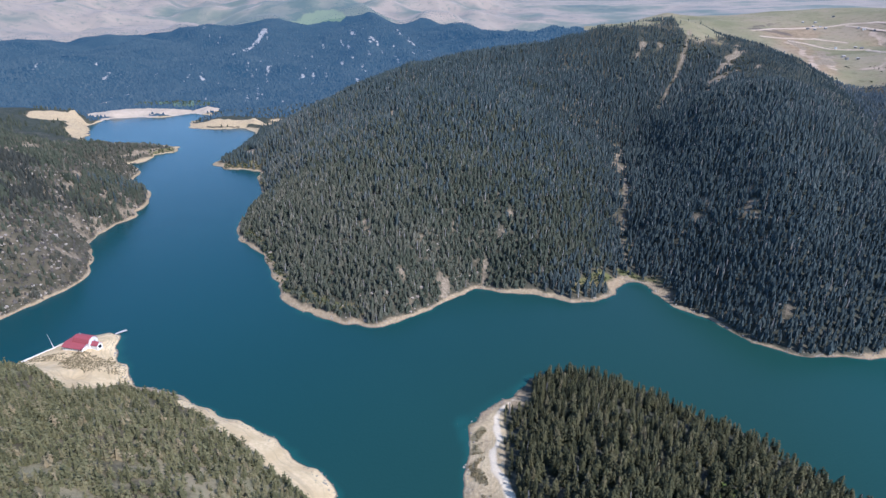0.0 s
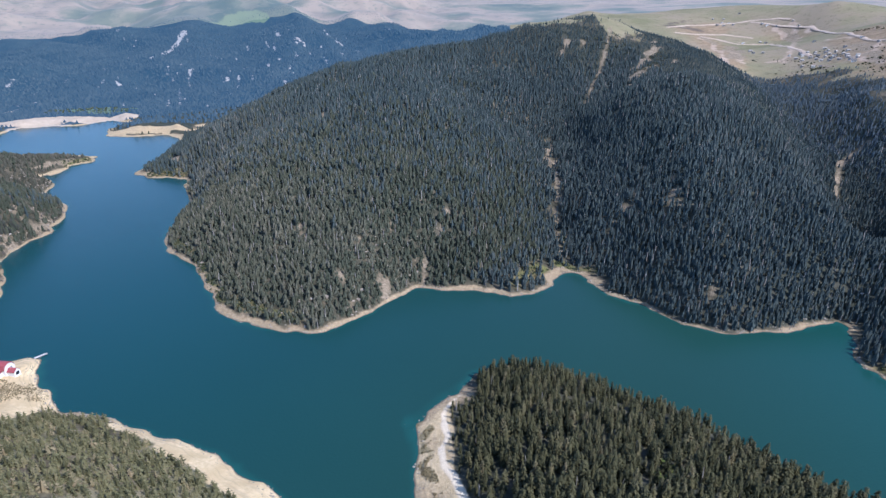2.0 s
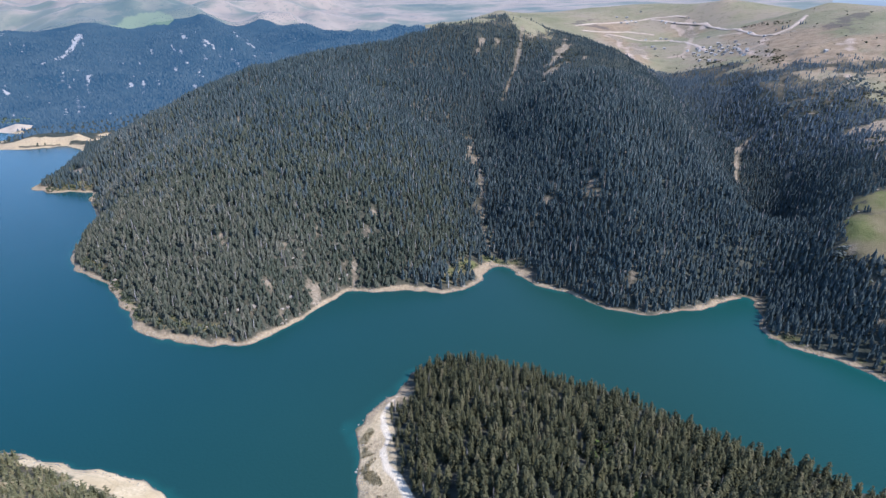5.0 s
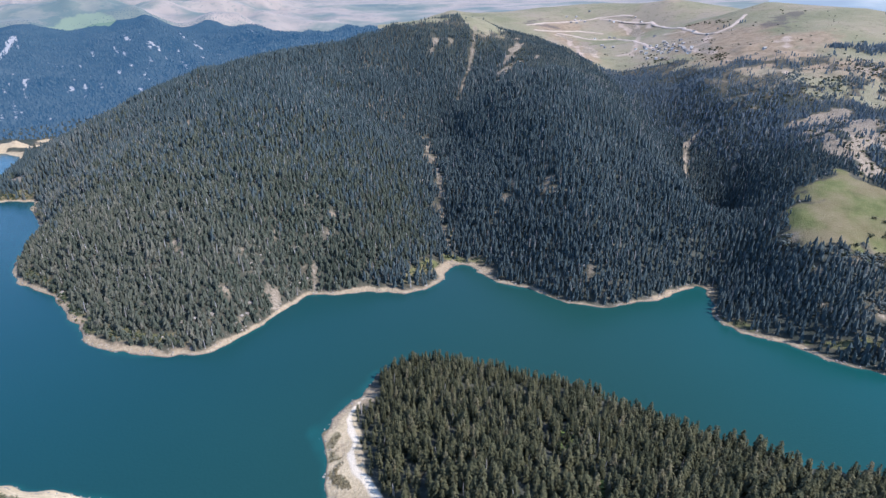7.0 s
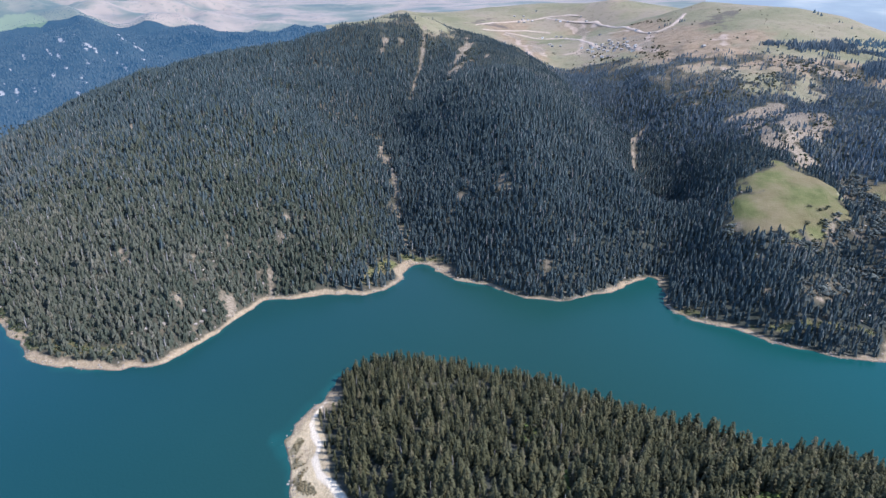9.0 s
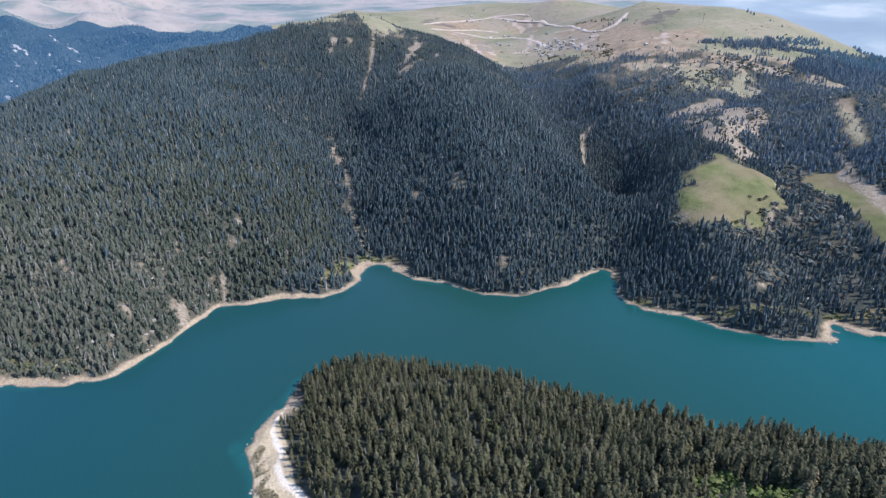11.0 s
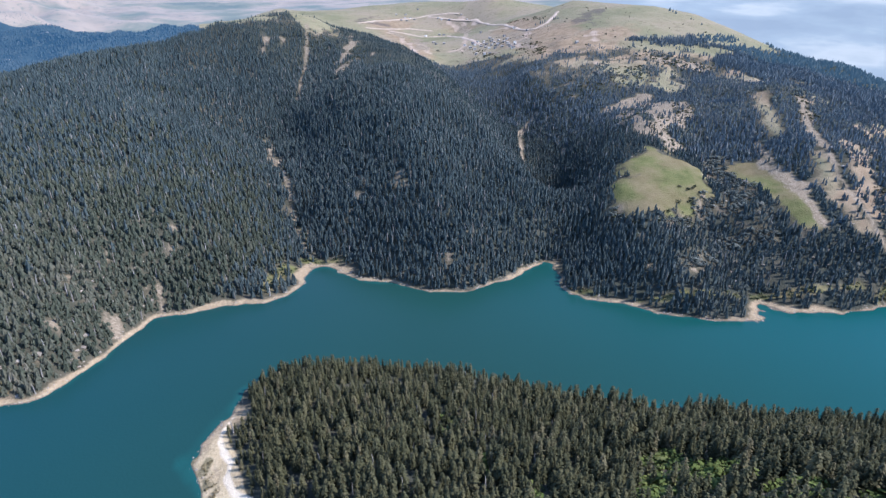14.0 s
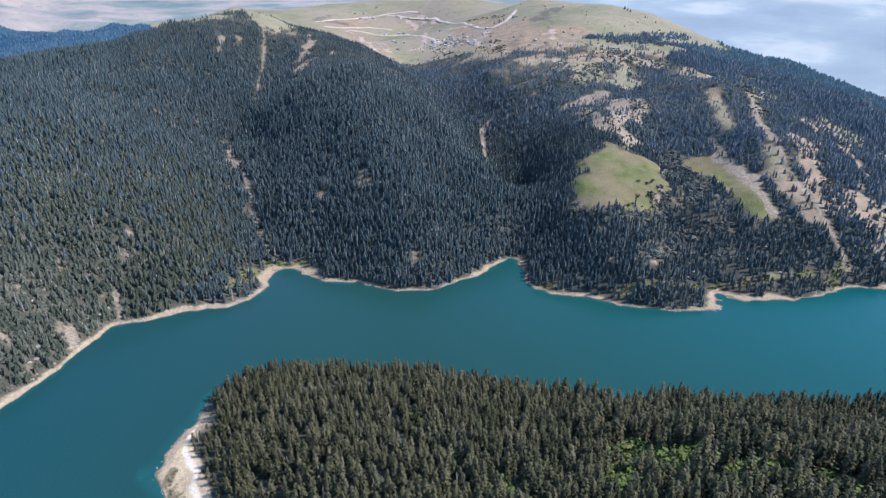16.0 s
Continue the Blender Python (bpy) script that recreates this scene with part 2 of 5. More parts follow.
def near_lines(x, y, lines):
    """How deep places lie inside a set of strokes (x, y, x, y, radius, raggedness): above 0 inside, in metres."""
    best = np.full(len(x), -1e9)
    wob = 0.6 * rough(x, y, 16, 11) + 0.4 * rough(x, y, 6, 12)
    for ax, ay, bx, by, rad, rag in lines:
        dx, dy = bx - ax, by - ay
        k = np.clip(((x - ax) * dx + (y - ay) * dy) / (dx * dx + dy * dy + 1e-9), 0, 1)
        best = np.maximum(best, rad - np.hypot(x - ax - k * dx, y - ay - k * dy) + rag * wob)
    return best

# ---- clearings, bare ground and tracks: strokes of x, y, x, y, radius, raggedness ----
MEADOWS = [(474, 342, 524, 342, 34, 13), (500, 374, 536, 378, 18, 18), (454, 332, 490, 318, 17, 14), (536, 350, 548, 362, 14, 16), (620, 328, 600, 280, 19, 8), (600, 280, 570, 231, 14, 6),
           (446, 1075, 460, 1035, 7, 12), (430, 1115, 445, 1095, 12, 14)]
TAN_SLOPES = [(800, 295, 782, 274, 8, 11), (670, 237, 663, 220, 9, 10), (665, 271, 617, 225, 11, 8), (617, 225, 597, 193, 9, 6), (939, 551, 890, 485, 14, 18),
              (957, 630, 930, 690, 20, 24), (840, 600, 800, 560, 16, 24), (790, 250, 744, 197, 3, 10), (700, 190, 640, 165, 3, 9), (790, 414, 709, 345, 8, 6), (850, 700, 780, 640, 12, 26),
              (560, 335, 572, 345, 4, 8), (-150, 199, -145, 203, -1, 4), (-119, 206, -112, 204, -1, 4), (-135, 190, -130, 186, -0.5, 4),
              (-152, 175, -140, 172, 0.5, 5), (-96, 218, -92, 224, -1, 4), (-165, 178, -172, 184, -0.5, 4), (-110, 190, -100, 192, -0.5, 4)]
SCREES = [(423, 1064, 398, 1015, 2.5, 4), (398, 1015, 357, 950, 3.0, 4), (357, 950, 330, 902, 2.2, 3), (459, 983, 402, 900, 6, 12), (683, 349, 620, 288, 5, 4), (620, 288, 573, 218, 4.5, 3), (640, 320, 605, 255, 5, 8),
          (823, 379, 712, 301, 4.5, 6), (712, 301, 663, 258, 3.5, 4), (663, 258, 602, 186, 3.5, 4), (602, 186, 575, 148, 3.5, 3), (233, 773, 210, 656, 3, 6), (668, 562, 731, 550, 14, 10), (700, 560, 690, 490, 16, 12), (690, 500, 652, 445, 13, 11), (640, 445, 590, 428, 9, 10), (707, 473, 684, 450, 8, 8),
          (662, 530, 605, 477, 15, 20), (660, 500, 630, 450, 13, 18), (605, 470, 588, 432, 11, 14), (588, 432, 598, 398, 8, 12), (678, 693, 698, 665, 0, 9), (660, 643, 690, 621, -1, 9), (573, 571, 604, 582, -2, 5), (620, 652, 645, 598, -3, 7), (695, 468, 672, 445, 6, 12), (600, 415, 572, 392, 5, 10), (700, 470, 690, 455, 7, 12), (633, 680, 580, 655, 4, 4), (580, 655, 535, 601, 3.5, 3), (535, 601, 506, 563, 2, 3), (36, 472, 40, 494, 2, 3), (2, 446, 3, 464, 2, 3),
          (390, 880, 372, 850, 5, 9), (690, 560, 660, 540, 5, 12), (572, 555, 545, 530, 1, 5), (178, 512, 181, 528, 0.5, 5), (184, 541, 191, 570, -0.3, 5), (191, 570, 206, 634, -0.3, 6), (207, 640, 214, 664, 2.0, 6), (214, 664, 228, 735, -0.3, 6), (248, 824, 297, 885, -1, 4), (247, 830, 246, 785, 4, 6), (226, 745, 236, 733, 3, 6), (234, 735, 214, 662, 1.5, 5), (214, 662, 200, 598, 0, 5), (200, 598, 180, 535, 0, 4), (505, 1058, 470, 985, 3, 9), (431, 922, 410, 900, 5, 7)]
ROCKS = [(-73, 789, -70, 800, 4, 5), (-63, 527, -30, 490, -1, 4), (-78, 520, -60, 500, -1, 4), (279, 502, 270, 500, 3, 6), (369, 821, 338, 795, 3, 9), (281, 716, 276, 705, 2, 5),
         (65, 541, 66, 532, 2, 5), (204, 562, 200, 550, 3, 6), (261, 556, 255, 540, 2, 8), (267, 394, 262, 386, 2, 5), (-380, 600, -393, 570, 4, 12), (-379, 660, -380, 690, 2, 10),
         (-362, 472, -350, 500, 1, 7), (-515, 699, -478, 628, 5, 10), (-330, 930, -300, 900, 4, 12), (-524, 722, -516, 708, 8, 6), (-478, 628, -470, 615, 4, 7), (-424, 652, -420, 640, 2, 5), (-381, 575, -378, 560, 4, 9),
         (-345, 478, -342, 470, 2, 6), (-514, 900, -488, 937, 4, 8), (-488, 937, -486, 975, 3, 6), (-386, 710, -381, 678, 4, 7), (-381, 678, -373, 645, 4, 7), (-388, 590, -393, 576, 3, 8), (-399, 659, -395, 640, 1, 8), (-417, 635, -413, 604, -1, 8), (-400, 550, -378, 506, -1, 8), (-430, 655, -418, 640, 0, 8), (-440, 612, -425, 580, -2, 8), (-385, 520, -370, 480, -1, 7), (-395, 655, -386, 672, 1, 7), (-398, 690, -380, 700, 2, 8)]
SANDS = [(-53, 225, -85, 253, 14, 3), (-85, 253, -123, 277, 11, 3), (-123, 277, -165, 299, 4, 3), (-264, 370, -232, 330, 24, 4), (-290, 345, -235, 318, 20, 4),
         (-262, 352, -225, 350, 24, 4), (28, 292, 25, 272, 11.5, 2), (25, 272, 21, 222, 12.5, 2), (21, 222, 14, 180, 14, 2), (-770, 1275, -560, 1330, 22, 8),
         (-510, 1178, -370, 1190, 16, 10), (-560, 1345, -520, 1330, 12, 4), (-775, 1120, -735, 1165, 22, 10), (-830, 1084, -1000, 1090, 4, 4), (-735, 1165, -690, 1090, 18, 10)]
TRACKS = [(47, 309, 40, 301, 0.7, 0.8), (40, 301, 34, 291, 1.3, 1.0), (34, 291, 33, 276, 2.0, 1.0), (33, 276, 34, 265, 1.5, 0.8), (34, 265, 29, 257, 1.3, 0.8), (29, 257, 29, 244, 2.1, 1.0),
          (29, 244, 33, 233, 2.3, 1.0), (33, 233, 35, 222, 2.3, 1.0), (35, 222, 38, 205, 2.3, 1.0), (38, 205, 34, 180, 2.2, 1.0)]
FAR_GREEN = [(-640, 2680, -560, 2760, 30, 12), (-600, 2750, -470, 2730, 40, 14), (-560, 2790, -510, 2800, 30, 14)]
TIP_WEEDS = [(21, 288, 17, 284, 1.2, 2.5), (25, 278, 20, 270, 1.6, 3), (16, 249, 23, 253, 1.8, 3), (20, 242, 24, 234, 2.0, 3), (17, 259, 25, 258, 0.4, 2.5), (22, 225, 20, 205, 1.5, 3.5), (18, 262, 24, 266, 0, 3), (24, 284, 27, 286, 0, 2), (26, 226, 25, 214, 0.5, 3)]
FAR_STREAKS = [(x, y, x + 0.25 * k, y - k, r, 7) for x, y, k, r in zip(np.random.default_rng(3).uniform(-1000, 100, 240), np.random.default_rng(4).uniform(1450, 2450, 240),
                                                                        np.random.default_rng(5).uniform(15, 70, 240), np.random.default_rng(6).uniform(-2.2, 1.6, 240))]
FAR_STREAKS += [(-716, 2480, -708, 2290, 9, 9), (-708, 2290, -698, 2110, 5, 8), (-960, 2495, -945, 2420, 2, 6), (-857, 2350, -850, 2290, 1, 6), (-718, 1690, -712, 1620, 1, 6), (-676, 1680, -660, 1610, 1, 6),
                (-528, 1690, -462, 1460, 1, 6), (-506, 1540, -490, 1450, 1, 6), (-370, 2415, -340, 2350, 3, 8), (-190, 2395, -112, 2205, 3, 8), (-262, 2120, -228, 1680, 0, 7), (-372, 2030, -355, 1900, 0, 7),
                (-370, 1700, -350, 1560, 1, 7), (-138, 1800, -128, 1740, 1, 6), (-860, 1640, -850, 1540, 0, 3), (-1081, 1620, -1070, 1560, 0, 6)]
UPLAND_ROADS = [[(876, 1772), (946, 1790), (1066, 1779), (1135, 1751), (1180, 1706), (1195, 1664)],
                [(1125, 1742), (1153, 1679), (1195, 1570), (1165, 1479), (1102, 1362), (1008, 1183), (974, 1105), (972, 1059), (1017, 1066), (1066, 1094), (1097, 1115)],
                [(873, 1708), (932, 1689), (1011, 1684), (1065, 1622)], [(929, 1664), (961, 1632), (988, 1563), (1050, 1521), (926, 1270), (867, 1123)]]
DIRT = [(1150, 1650, 1144, 1590, 14, 12), (1180, 1630, 1150, 1590, 14, 12), (1144, 1596, 1118, 1520, 12, 10), (1118, 1520, 870, 1190, 4, 6), (870, 1190, 812, 1121, 5, 8), (795, 1153, 822, 1134, 6, 8),
        (1195, 1574, 1175, 1550, 10, 6), (838, 1352, 777, 1228, 9, 9), (777, 1228, 735, 1140, 5, 8), (918, 1644, 931, 1597, 6, 10), (931, 1597, 795, 1323, 7, 10), (795, 1323, 609, 982, 4, 8), (997, 1253, 1002, 1176, 4, 8),
        (869, 1015, 900, 1010, 10, 9), (900, 1010, 965, 1077, 7, 8), (845, 922, 870, 1005, 6, 10), (855, 1005, 869, 1015, 6, 6), (972, 1059, 1017, 1066, 6, 4), (1017, 1066, 1097, 1115, 5, 4),
        (729, 759, 683, 714, 3, 5), (731, 685, 667, 662, 3, 6), (667, 662, 648, 662, 2, 4), (785, 701, 692, 637, 3, 6), (780, 946, 732, 909, 2, 6), (950, 862, 901, 813, 3, 12), (945, 900, 905, 830, 0, 12),
        (853, 649, 899, 642, 2, 13), (899, 642, 931, 619, 2, 13), (987, 522, 1000, 530, 6, 8), (929, 583, 940, 570, 2, 8), (1074, 587, 1060, 570, 4, 8), (624, 579, 604, 581, 0, 3), (604, 581, 574, 578, 0, 3),
        (876, 1772, 1066, 1779, 3, 5), (873, 1708, 1011, 1684, 3, 5), (961, 1632, 1050, 1521, 3, 5)]
SOIL = [(936, 1663, 860, 1450, 8, 20), (860, 1450, 690, 1110, 6, 18), (1150, 1640, 1130, 1540, 8, 15), (1000, 1180, 870, 960, 14, 24), (820, 900, 760, 760, 0, 24), (940, 1010, 830, 780, 50, 30), (1060, 1230, 960, 1050, 20, 20),
        (950, 1740, 1010, 1735, 25, 15), (790, 290, 640, 190, 25, 20), (840, 460, 780, 330, 15, 15),
        (955, 818, 936, 851, 24, 24), (861, 683, 950, 580, 22, 20)]
HEATHER = [(915, 1820, 969, 1834, 14, 16), (900, 1790, 955, 1735, 16, 16), (790, 830, 760, 750, 0, 26), (1100, 1000, 1030, 960, 20, 34), (1030, 960, 985, 880, 4, 26), (985, 880, 955, 818, -4, 24), (700, 2030, 640, 1960, 12, 20), (950, 1770, 880, 1800, 10, 16)]
UPLAND_BARE = [(949, 1535, 860, 1370, 18, 22), (860, 1370, 753, 1207, 14, 22), (1149, 1587, 1060, 1430, 14, 18), (950, 1100, 990, 1040, 12, 26), 
               (893, 641, 925, 610, 6, 30), (820, 1040, 800, 980, 8, 30), (1161, 1635, 1144, 1552, 10, 12),
               (865, 1170, 810, 1113, 4, 14), (926, 1053, 849, 939, 6, 22), (875, 653, 924, 583, 6, 26), (936, 1663, 927, 1582, 12, 10)]
GLADES = [(203, 116, 197, 98, 7, 9), (212, 91, 208, 80, 4, 8), (179, 104, 165, 102, 4, 8), (204, 68, 216, 58, 7, 9), (136, 136, 132, 130, 2, 6), (161, 130, 158, 126, 1, 5), (132, 178, 131, 170, 2, 5), (142, 214, 138, 208, 2, 4), (232, 43, 226, 36, 3, 7)]
SHORE_GREEN = [(203, 628, 213, 668, -1, 6), (186, 545, 190, 562, -1.5, 5), (-213, 590, -188, 556, 4, 4), (-188, 556, -168, 512, 4, 4), (-168, 512, -140, 462, 6, 4), (-140, 462, -120, 444, 5, 4), (-120, 444, -95, 428, 4, 4), (-95, 428, -66, 416, 4, 4),
               (118, 458, 132, 472, 7, 5), (132, 472, 150, 488, 6, 5), (334, 318, 352, 294, 4, 3), (374, 262, 392, 247, 3, 4), (392, 247, 440, 218, 3, 5), (456, 212, 480, 194, 3, 4),
               (480, 194, 540, 164, 3.5, 5), (540, 150, 575, 150, 4, 4), (168, 500, 200, 478, 3, 5), (-330, 872, -290, 862, 12, 6), (-270, 822, -255, 790, 7, 6),
               (182, 515, 190, 560, 2, 4), (-480, 945, -470, 975, 12, 6), (-700, 1390, -560, 1400, 26, 16)]
SHRUBBY = [(575, 318, 600, 345, 16, 10), (540, 290, 575, 300, 10, 9), (522, 306, 500, 298, 8, 6), (476, 297, 445, 302, 6, 6), (430, 262, 460, 255, 8, 8), (500, 260, 530, 250, 10, 8), (430, 335, 436, 350, 3, 6), (612, 372, 630, 362, 8, 8)]
PALE_SPECKS = [(524, 312, 502, 302, 1, 6), (476, 299, 452, 303, 0, 6), (437, 342, 443, 350, 1, 4), (585, 330, 592, 338, -1, 6), (423, 305, 420, 296, 0, 7), (400, 279, 398, 270, 0, 7), (431, 258, 428, 250, 0, 7), (515, 253, 510, 245, 0, 7), (484, 248, 480, 240, 0, 6), (442, 285, 438, 276, -1, 7),
               (-62, 527, -58, 520, 1, 4), (-76, 527, -80, 518, 1, 4), (-36, 452, -34, 446, 1, 3), (33, 500, 30, 486, 1, 3), (-2, 467, -6, 458, 0.5, 3), (59, 524, 57, 516, 1, 3),
               (-50, 430, -48, 424, 0.5, 3), (-27, 428, -24, 420, 1, 3), (10, 520, 8, 512, 0, 3), (-20, 500, -22, 492, 0, 3), (-100, 500, -104, 492, 0, 3), (-60, 470, -62, 462, 0, 3),
               (339, 751, 335, 743, 2.5, 4), (343, 753, 339, 746, 2, 4), (322, 759, 318, 752, 2, 4), (259, 713, 256, 707, 1, 3), (284, 578, 281, 572, 1, 4), (276, 564, 274, 558, 0.5, 4), (279, 501, 273, 492, 4, 5),
               (269, 495, 266, 489, 1, 4), (280, 490, 277, 484, 1, 4), (245, 526, 241, 520, 1.5, 4), (252, 527, 249, 521, 1, 4), (322, 521, 319, 515, 1, 4), (199, 547, 195, 540, 2, 4), (192, 541, 189, 535, 1, 4),
               (229, 514, 226, 508, 1, 4), (244, 776, 240, 768, 2.5, 4), (232, 735, 227, 727, 3, 4), (217, 673, 213, 666, 2, 4), (210, 635, 206, 628, 1.5, 4), (292, 528, 289, 523, 0.5, 4), (275, 535, 273, 530, 0, 4),
               (321, 496, 319, 491, 0, 4), (275, 462, 273, 457, 0, 4), (359, 551, 357, 546, 0, 4), (179, 872, 177, 867, 0, 3), (230, 866, 228, 861, 0, 4), (368, 966, 365, 960, 1, 5), (367, 1039, 362, 1031, 3, 8),
               (341, 1051, 336, 1043, 3, 8), (327, 1031, 323, 1024, 2, 8), (444, 923, 438, 914, 4, 8), (477, 920, 472, 912, 3, 8), (449, 875, 445, 868, 2, 6), (493, 1001, 488, 993, 3, 8)]

# Stands of darkened spruces in place of a cloud shadow.
SHADOW_STAND = [(-470, 610, -446, 596, 12, 14), (-405, 520, -395, 500, 6, 14), (-446, 596, -414, 562, 14, 16), (-412, 560, -400, 600, 9, 14), (-418, 531, -405, 545, 11, 14), (-398, 600, -392, 625, 5, 12)]


def cover(x, y, z):
    """Kinds of ground at places: beach, meadow and bare rock (above 0 inside) and how thickly trees grow (0 to 1)."""
    sand = np.maximum(near_lines(x, y, SANDS), near_lines(x, y, TRACKS))
    wooded = np.clip((near_lines(x, y, [(58, 326, 72, 342, 7, 1), (70, 340, 130, 316, 16, 2), (130, 316, 200, 250, 18, 2), (200, 250, 310, 140, 18, 2), (310, 140, 410, 52, 18, 2)]) + 3) / 6, 0, 1)
    beach = np.maximum(2.0 - 1.0 * np.clip((x - 200) / 80, 0, 1) - 6.0 * wooded - z + 1.0 * rough(x, y, 23, 21) + 0.8 * rough(x, y, 9, 22), np.where((z < 16) | (np.hypot(x, y) > 1000), sand, -9))
    meadow = near_lines(x, y, MEADOWS)
    dirt, shrubby = near_lines(x, y, DIRT), near_lines(x, y, SHRUBBY)
    scree = near_lines(x, y, SCREES + ROCKS + UPLAND_BARE + FAR_STREAKS + PALE_SPECKS)
    verge = near_lines(x, y, SHORE_GREEN + FAR_GREEN)
    tan = near_lines(x, y, TAN_SLOPES)
    glade = near_lines(x, y, GLADES)
    dist = np.hypot(x, y)
    east = np.clip((x - 470) / 120, 0, 1) * np.clip((y - 250) / 150, 0, 1)
    line = 260 + (148 - 260) * east + 15 * rough(x, y, 60, 23) + 14 * rough(x, y, 24, 24)
    line += east * (11 * np.exp(-((x - 750) / 70) ** 2 - ((y - 710) / 75) ** 2) - 14 * np.clip((y - 780) / 90, 0, 1))
    line = np.where((x > 960) & (y < 610), 300, line)
    line = np.where((dist > 1250) & (x > 450) & (y > 800), -50, line)
    line = np.where((y > 950) & (x > 410) & (x < 620) & (dist < 1250), 203 + 12 * rough(x, y, 40, 25) + 10 * rough(x, y, 15, 38), line)
    line = np.where((y > 950) & (x > 230) & (x <= 410) & (dist < 1250), 222 + 16 * rough(x, y, 40, 25) + 12 * rough(x, y, 15, 38), line)
    thick = np.clip((line - z) / (34 + 6 * east), 0, 1) ** 1.1
    band = near_lines(x, y, [(958, 760, 1000, 715, 16, 18), (975, 715, 1160, 695, 24, 14), (1010, 685, 1115, 640, 16, 16), (1115, 640, 1080, 560, 24, 16), (1080, 560, 966, 459, 20, 18), (853, 655, 930, 610, -4, 14), (1104, 631, 1180, 560, 40, 30), (1010, 1090, 1040, 1060, 4, 6), (819, 421, 900, 520, 25, 40), (1201, 869, 1168, 752, 5, 4), (1100, 1002, 1141, 1014, 6, 12)])
    thick = np.where((dist < 1250) & (x < 900), thick, np.maximum(thick, np.clip(band / 12, 0, 0.95)))
    thick *= np.clip((2 - meadow) / 9, 0, 1) * np.clip((-scree + 1) / 5, np.where((x > 560) & (dist < 1200), np.where((y > 395) & (y < 570), 0.17, 0.1), np.where(x < -330, 0.25, 0)), 1) * np.clip((-glade - 1) / 4, 0.04, 1) * np.clip((-tan) / 8, 0.14, 1) * np.clip((1 - dirt) / 5, 0.12, 1) * np.clip(-shrubby / 5, 0.22, 1) * np.clip((-verge) / 3, 0.35, 1) * np.clip(-beach / 1.5, 0, 1)
    thick = np.where(dist > 2850 + 60 * rough(x, y, 200, 26), 0, thick)
    thick = np.where((x < 70) & (y < 600) & (x > -260), thick * (0.9 + 0.16 * rough(x, y, 40, 27)), thick)
    upland = np.where(dist > 2900, 20, np.clip(z - line + 12, -40, 20))
    upland = np.maximum(upland, tan)
    meadow = np.maximum(meadow, verge)
    stand = near_lines(x, y, SHADOW_STAND)
    thick = np.where((stand > 0) & (beach < 0) & (scree < 1), 1.0, thick)
    past = (197 * (x - 820) - 231 * (y - 380)) / 303
    slope = np.clip((x - 585) / 40, 0, 1) * np.clip((past + 4) / 16, 0, 1) * np.clip((920 - x) / 60, 0, 1)
    open_ = slope * np.clip(-0.02 + 0.3 * np.clip((past - 40) / 60, 0, 1) - 1.1 * rough(x, y, 52, 28) - 0.8 * rough(x, y, 23, 29), 0, 1)
    thick = thick * (1 - 0.72 * open_)
    upland = np.maximum(upland, np.where(slope > 0, open_ * 26 - 10, -40))
    below = np.clip((x - 395) / 20, 0, 1) * np.clip((590 - x) / 30, 0, 1) * np.clip((325 - y) / 20, 0, 1) * np.clip((y + 0.62 * x - 440) / 20, 0, 1)
    thick = thick * (1 - below * np.clip(0.1 + 0.7 * rough(x, y, 22, 39), 0, 0.5))
    bank = np.clip((20 - x) / 20, 0, 1) * np.clip((330 - y) / 20, 0, 1)
    upland = np.maximum(upland, np.where(bank > 0, 2 + 9 * rough(x, y, 21, 30), -40))
    return beach, meadow, scree, thick, upland


# ---- materials ----
def material(name):
    m = bpy.data.materials.new(name)
    m.use_nodes = True
    return m, m.node_tree.nodes, m.node_tree.links, m.node_tree.nodes["Principled BSDF"]


def noise_node(n, l, scale, detail=4, rough_=0.55, where=None):
    t = n.new("ShaderNodeTexNoise")
    t.inputs["Scale"].default_value = scale
    t.inputs["Detail"].default_value = detail
    t.inputs["Roughness"].default_value = rough_
    if where:
        l.new(where, t.inputs["Vector"])
    return t.outputs["Fac"]


def ramp(n, l, fac, stops):
    r = n.new("ShaderNodeValToRGB")
    e = r.color_ramp.elements
    while len(e) < len(stops):
        e.new(0.5)
    for k, (p, c) in zip(e, stops):
        k.position, k.color = p, (*c, 1)
    l.new(fac, r.inputs["Fac"])
    return r.outputs["Color"]


def mix(n, l, fac, a, b):
    m = n.new("ShaderNodeMix")
    m.data_type = "RGBA"
    for sock, v in ((m.inputs[0], fac), (m.inputs[6], a), (m.inputs[7], b)):
        if isinstance(v, (int, float)):
            sock.default_value = v
        elif isinstance(v, tuple):
            sock.default_value = (*v, 1)
        else:
            l.new(v, sock)
    return m.outputs[2]


def calc(n, l, op, a, b=0.0, c=0.0):
    m = n.new("ShaderNodeMath")
    m.operation = op
    for sock, v in zip(m.inputs, (a, b, c)):
        if isinstance(v, (int, float)):
            sock.default_value = v
        else:
            l.new(v, sock)
    return m.outputs[0]


def span(n, l, v, lo, hi):
    r = n.new("ShaderNodeMapRange")
    r.interpolation_type = "SMOOTHSTEP"
    l.new(v, r.inputs["Value"])
    r.inputs["From Min"].default_value, r.inputs["From Max"].default_value = lo, hi
    return r.outputs["Result"]


def attribute(n, name):
    a = n.new("ShaderNodeAttribute")
    a.attribute_name = name
    return a.outputs["Fac"]


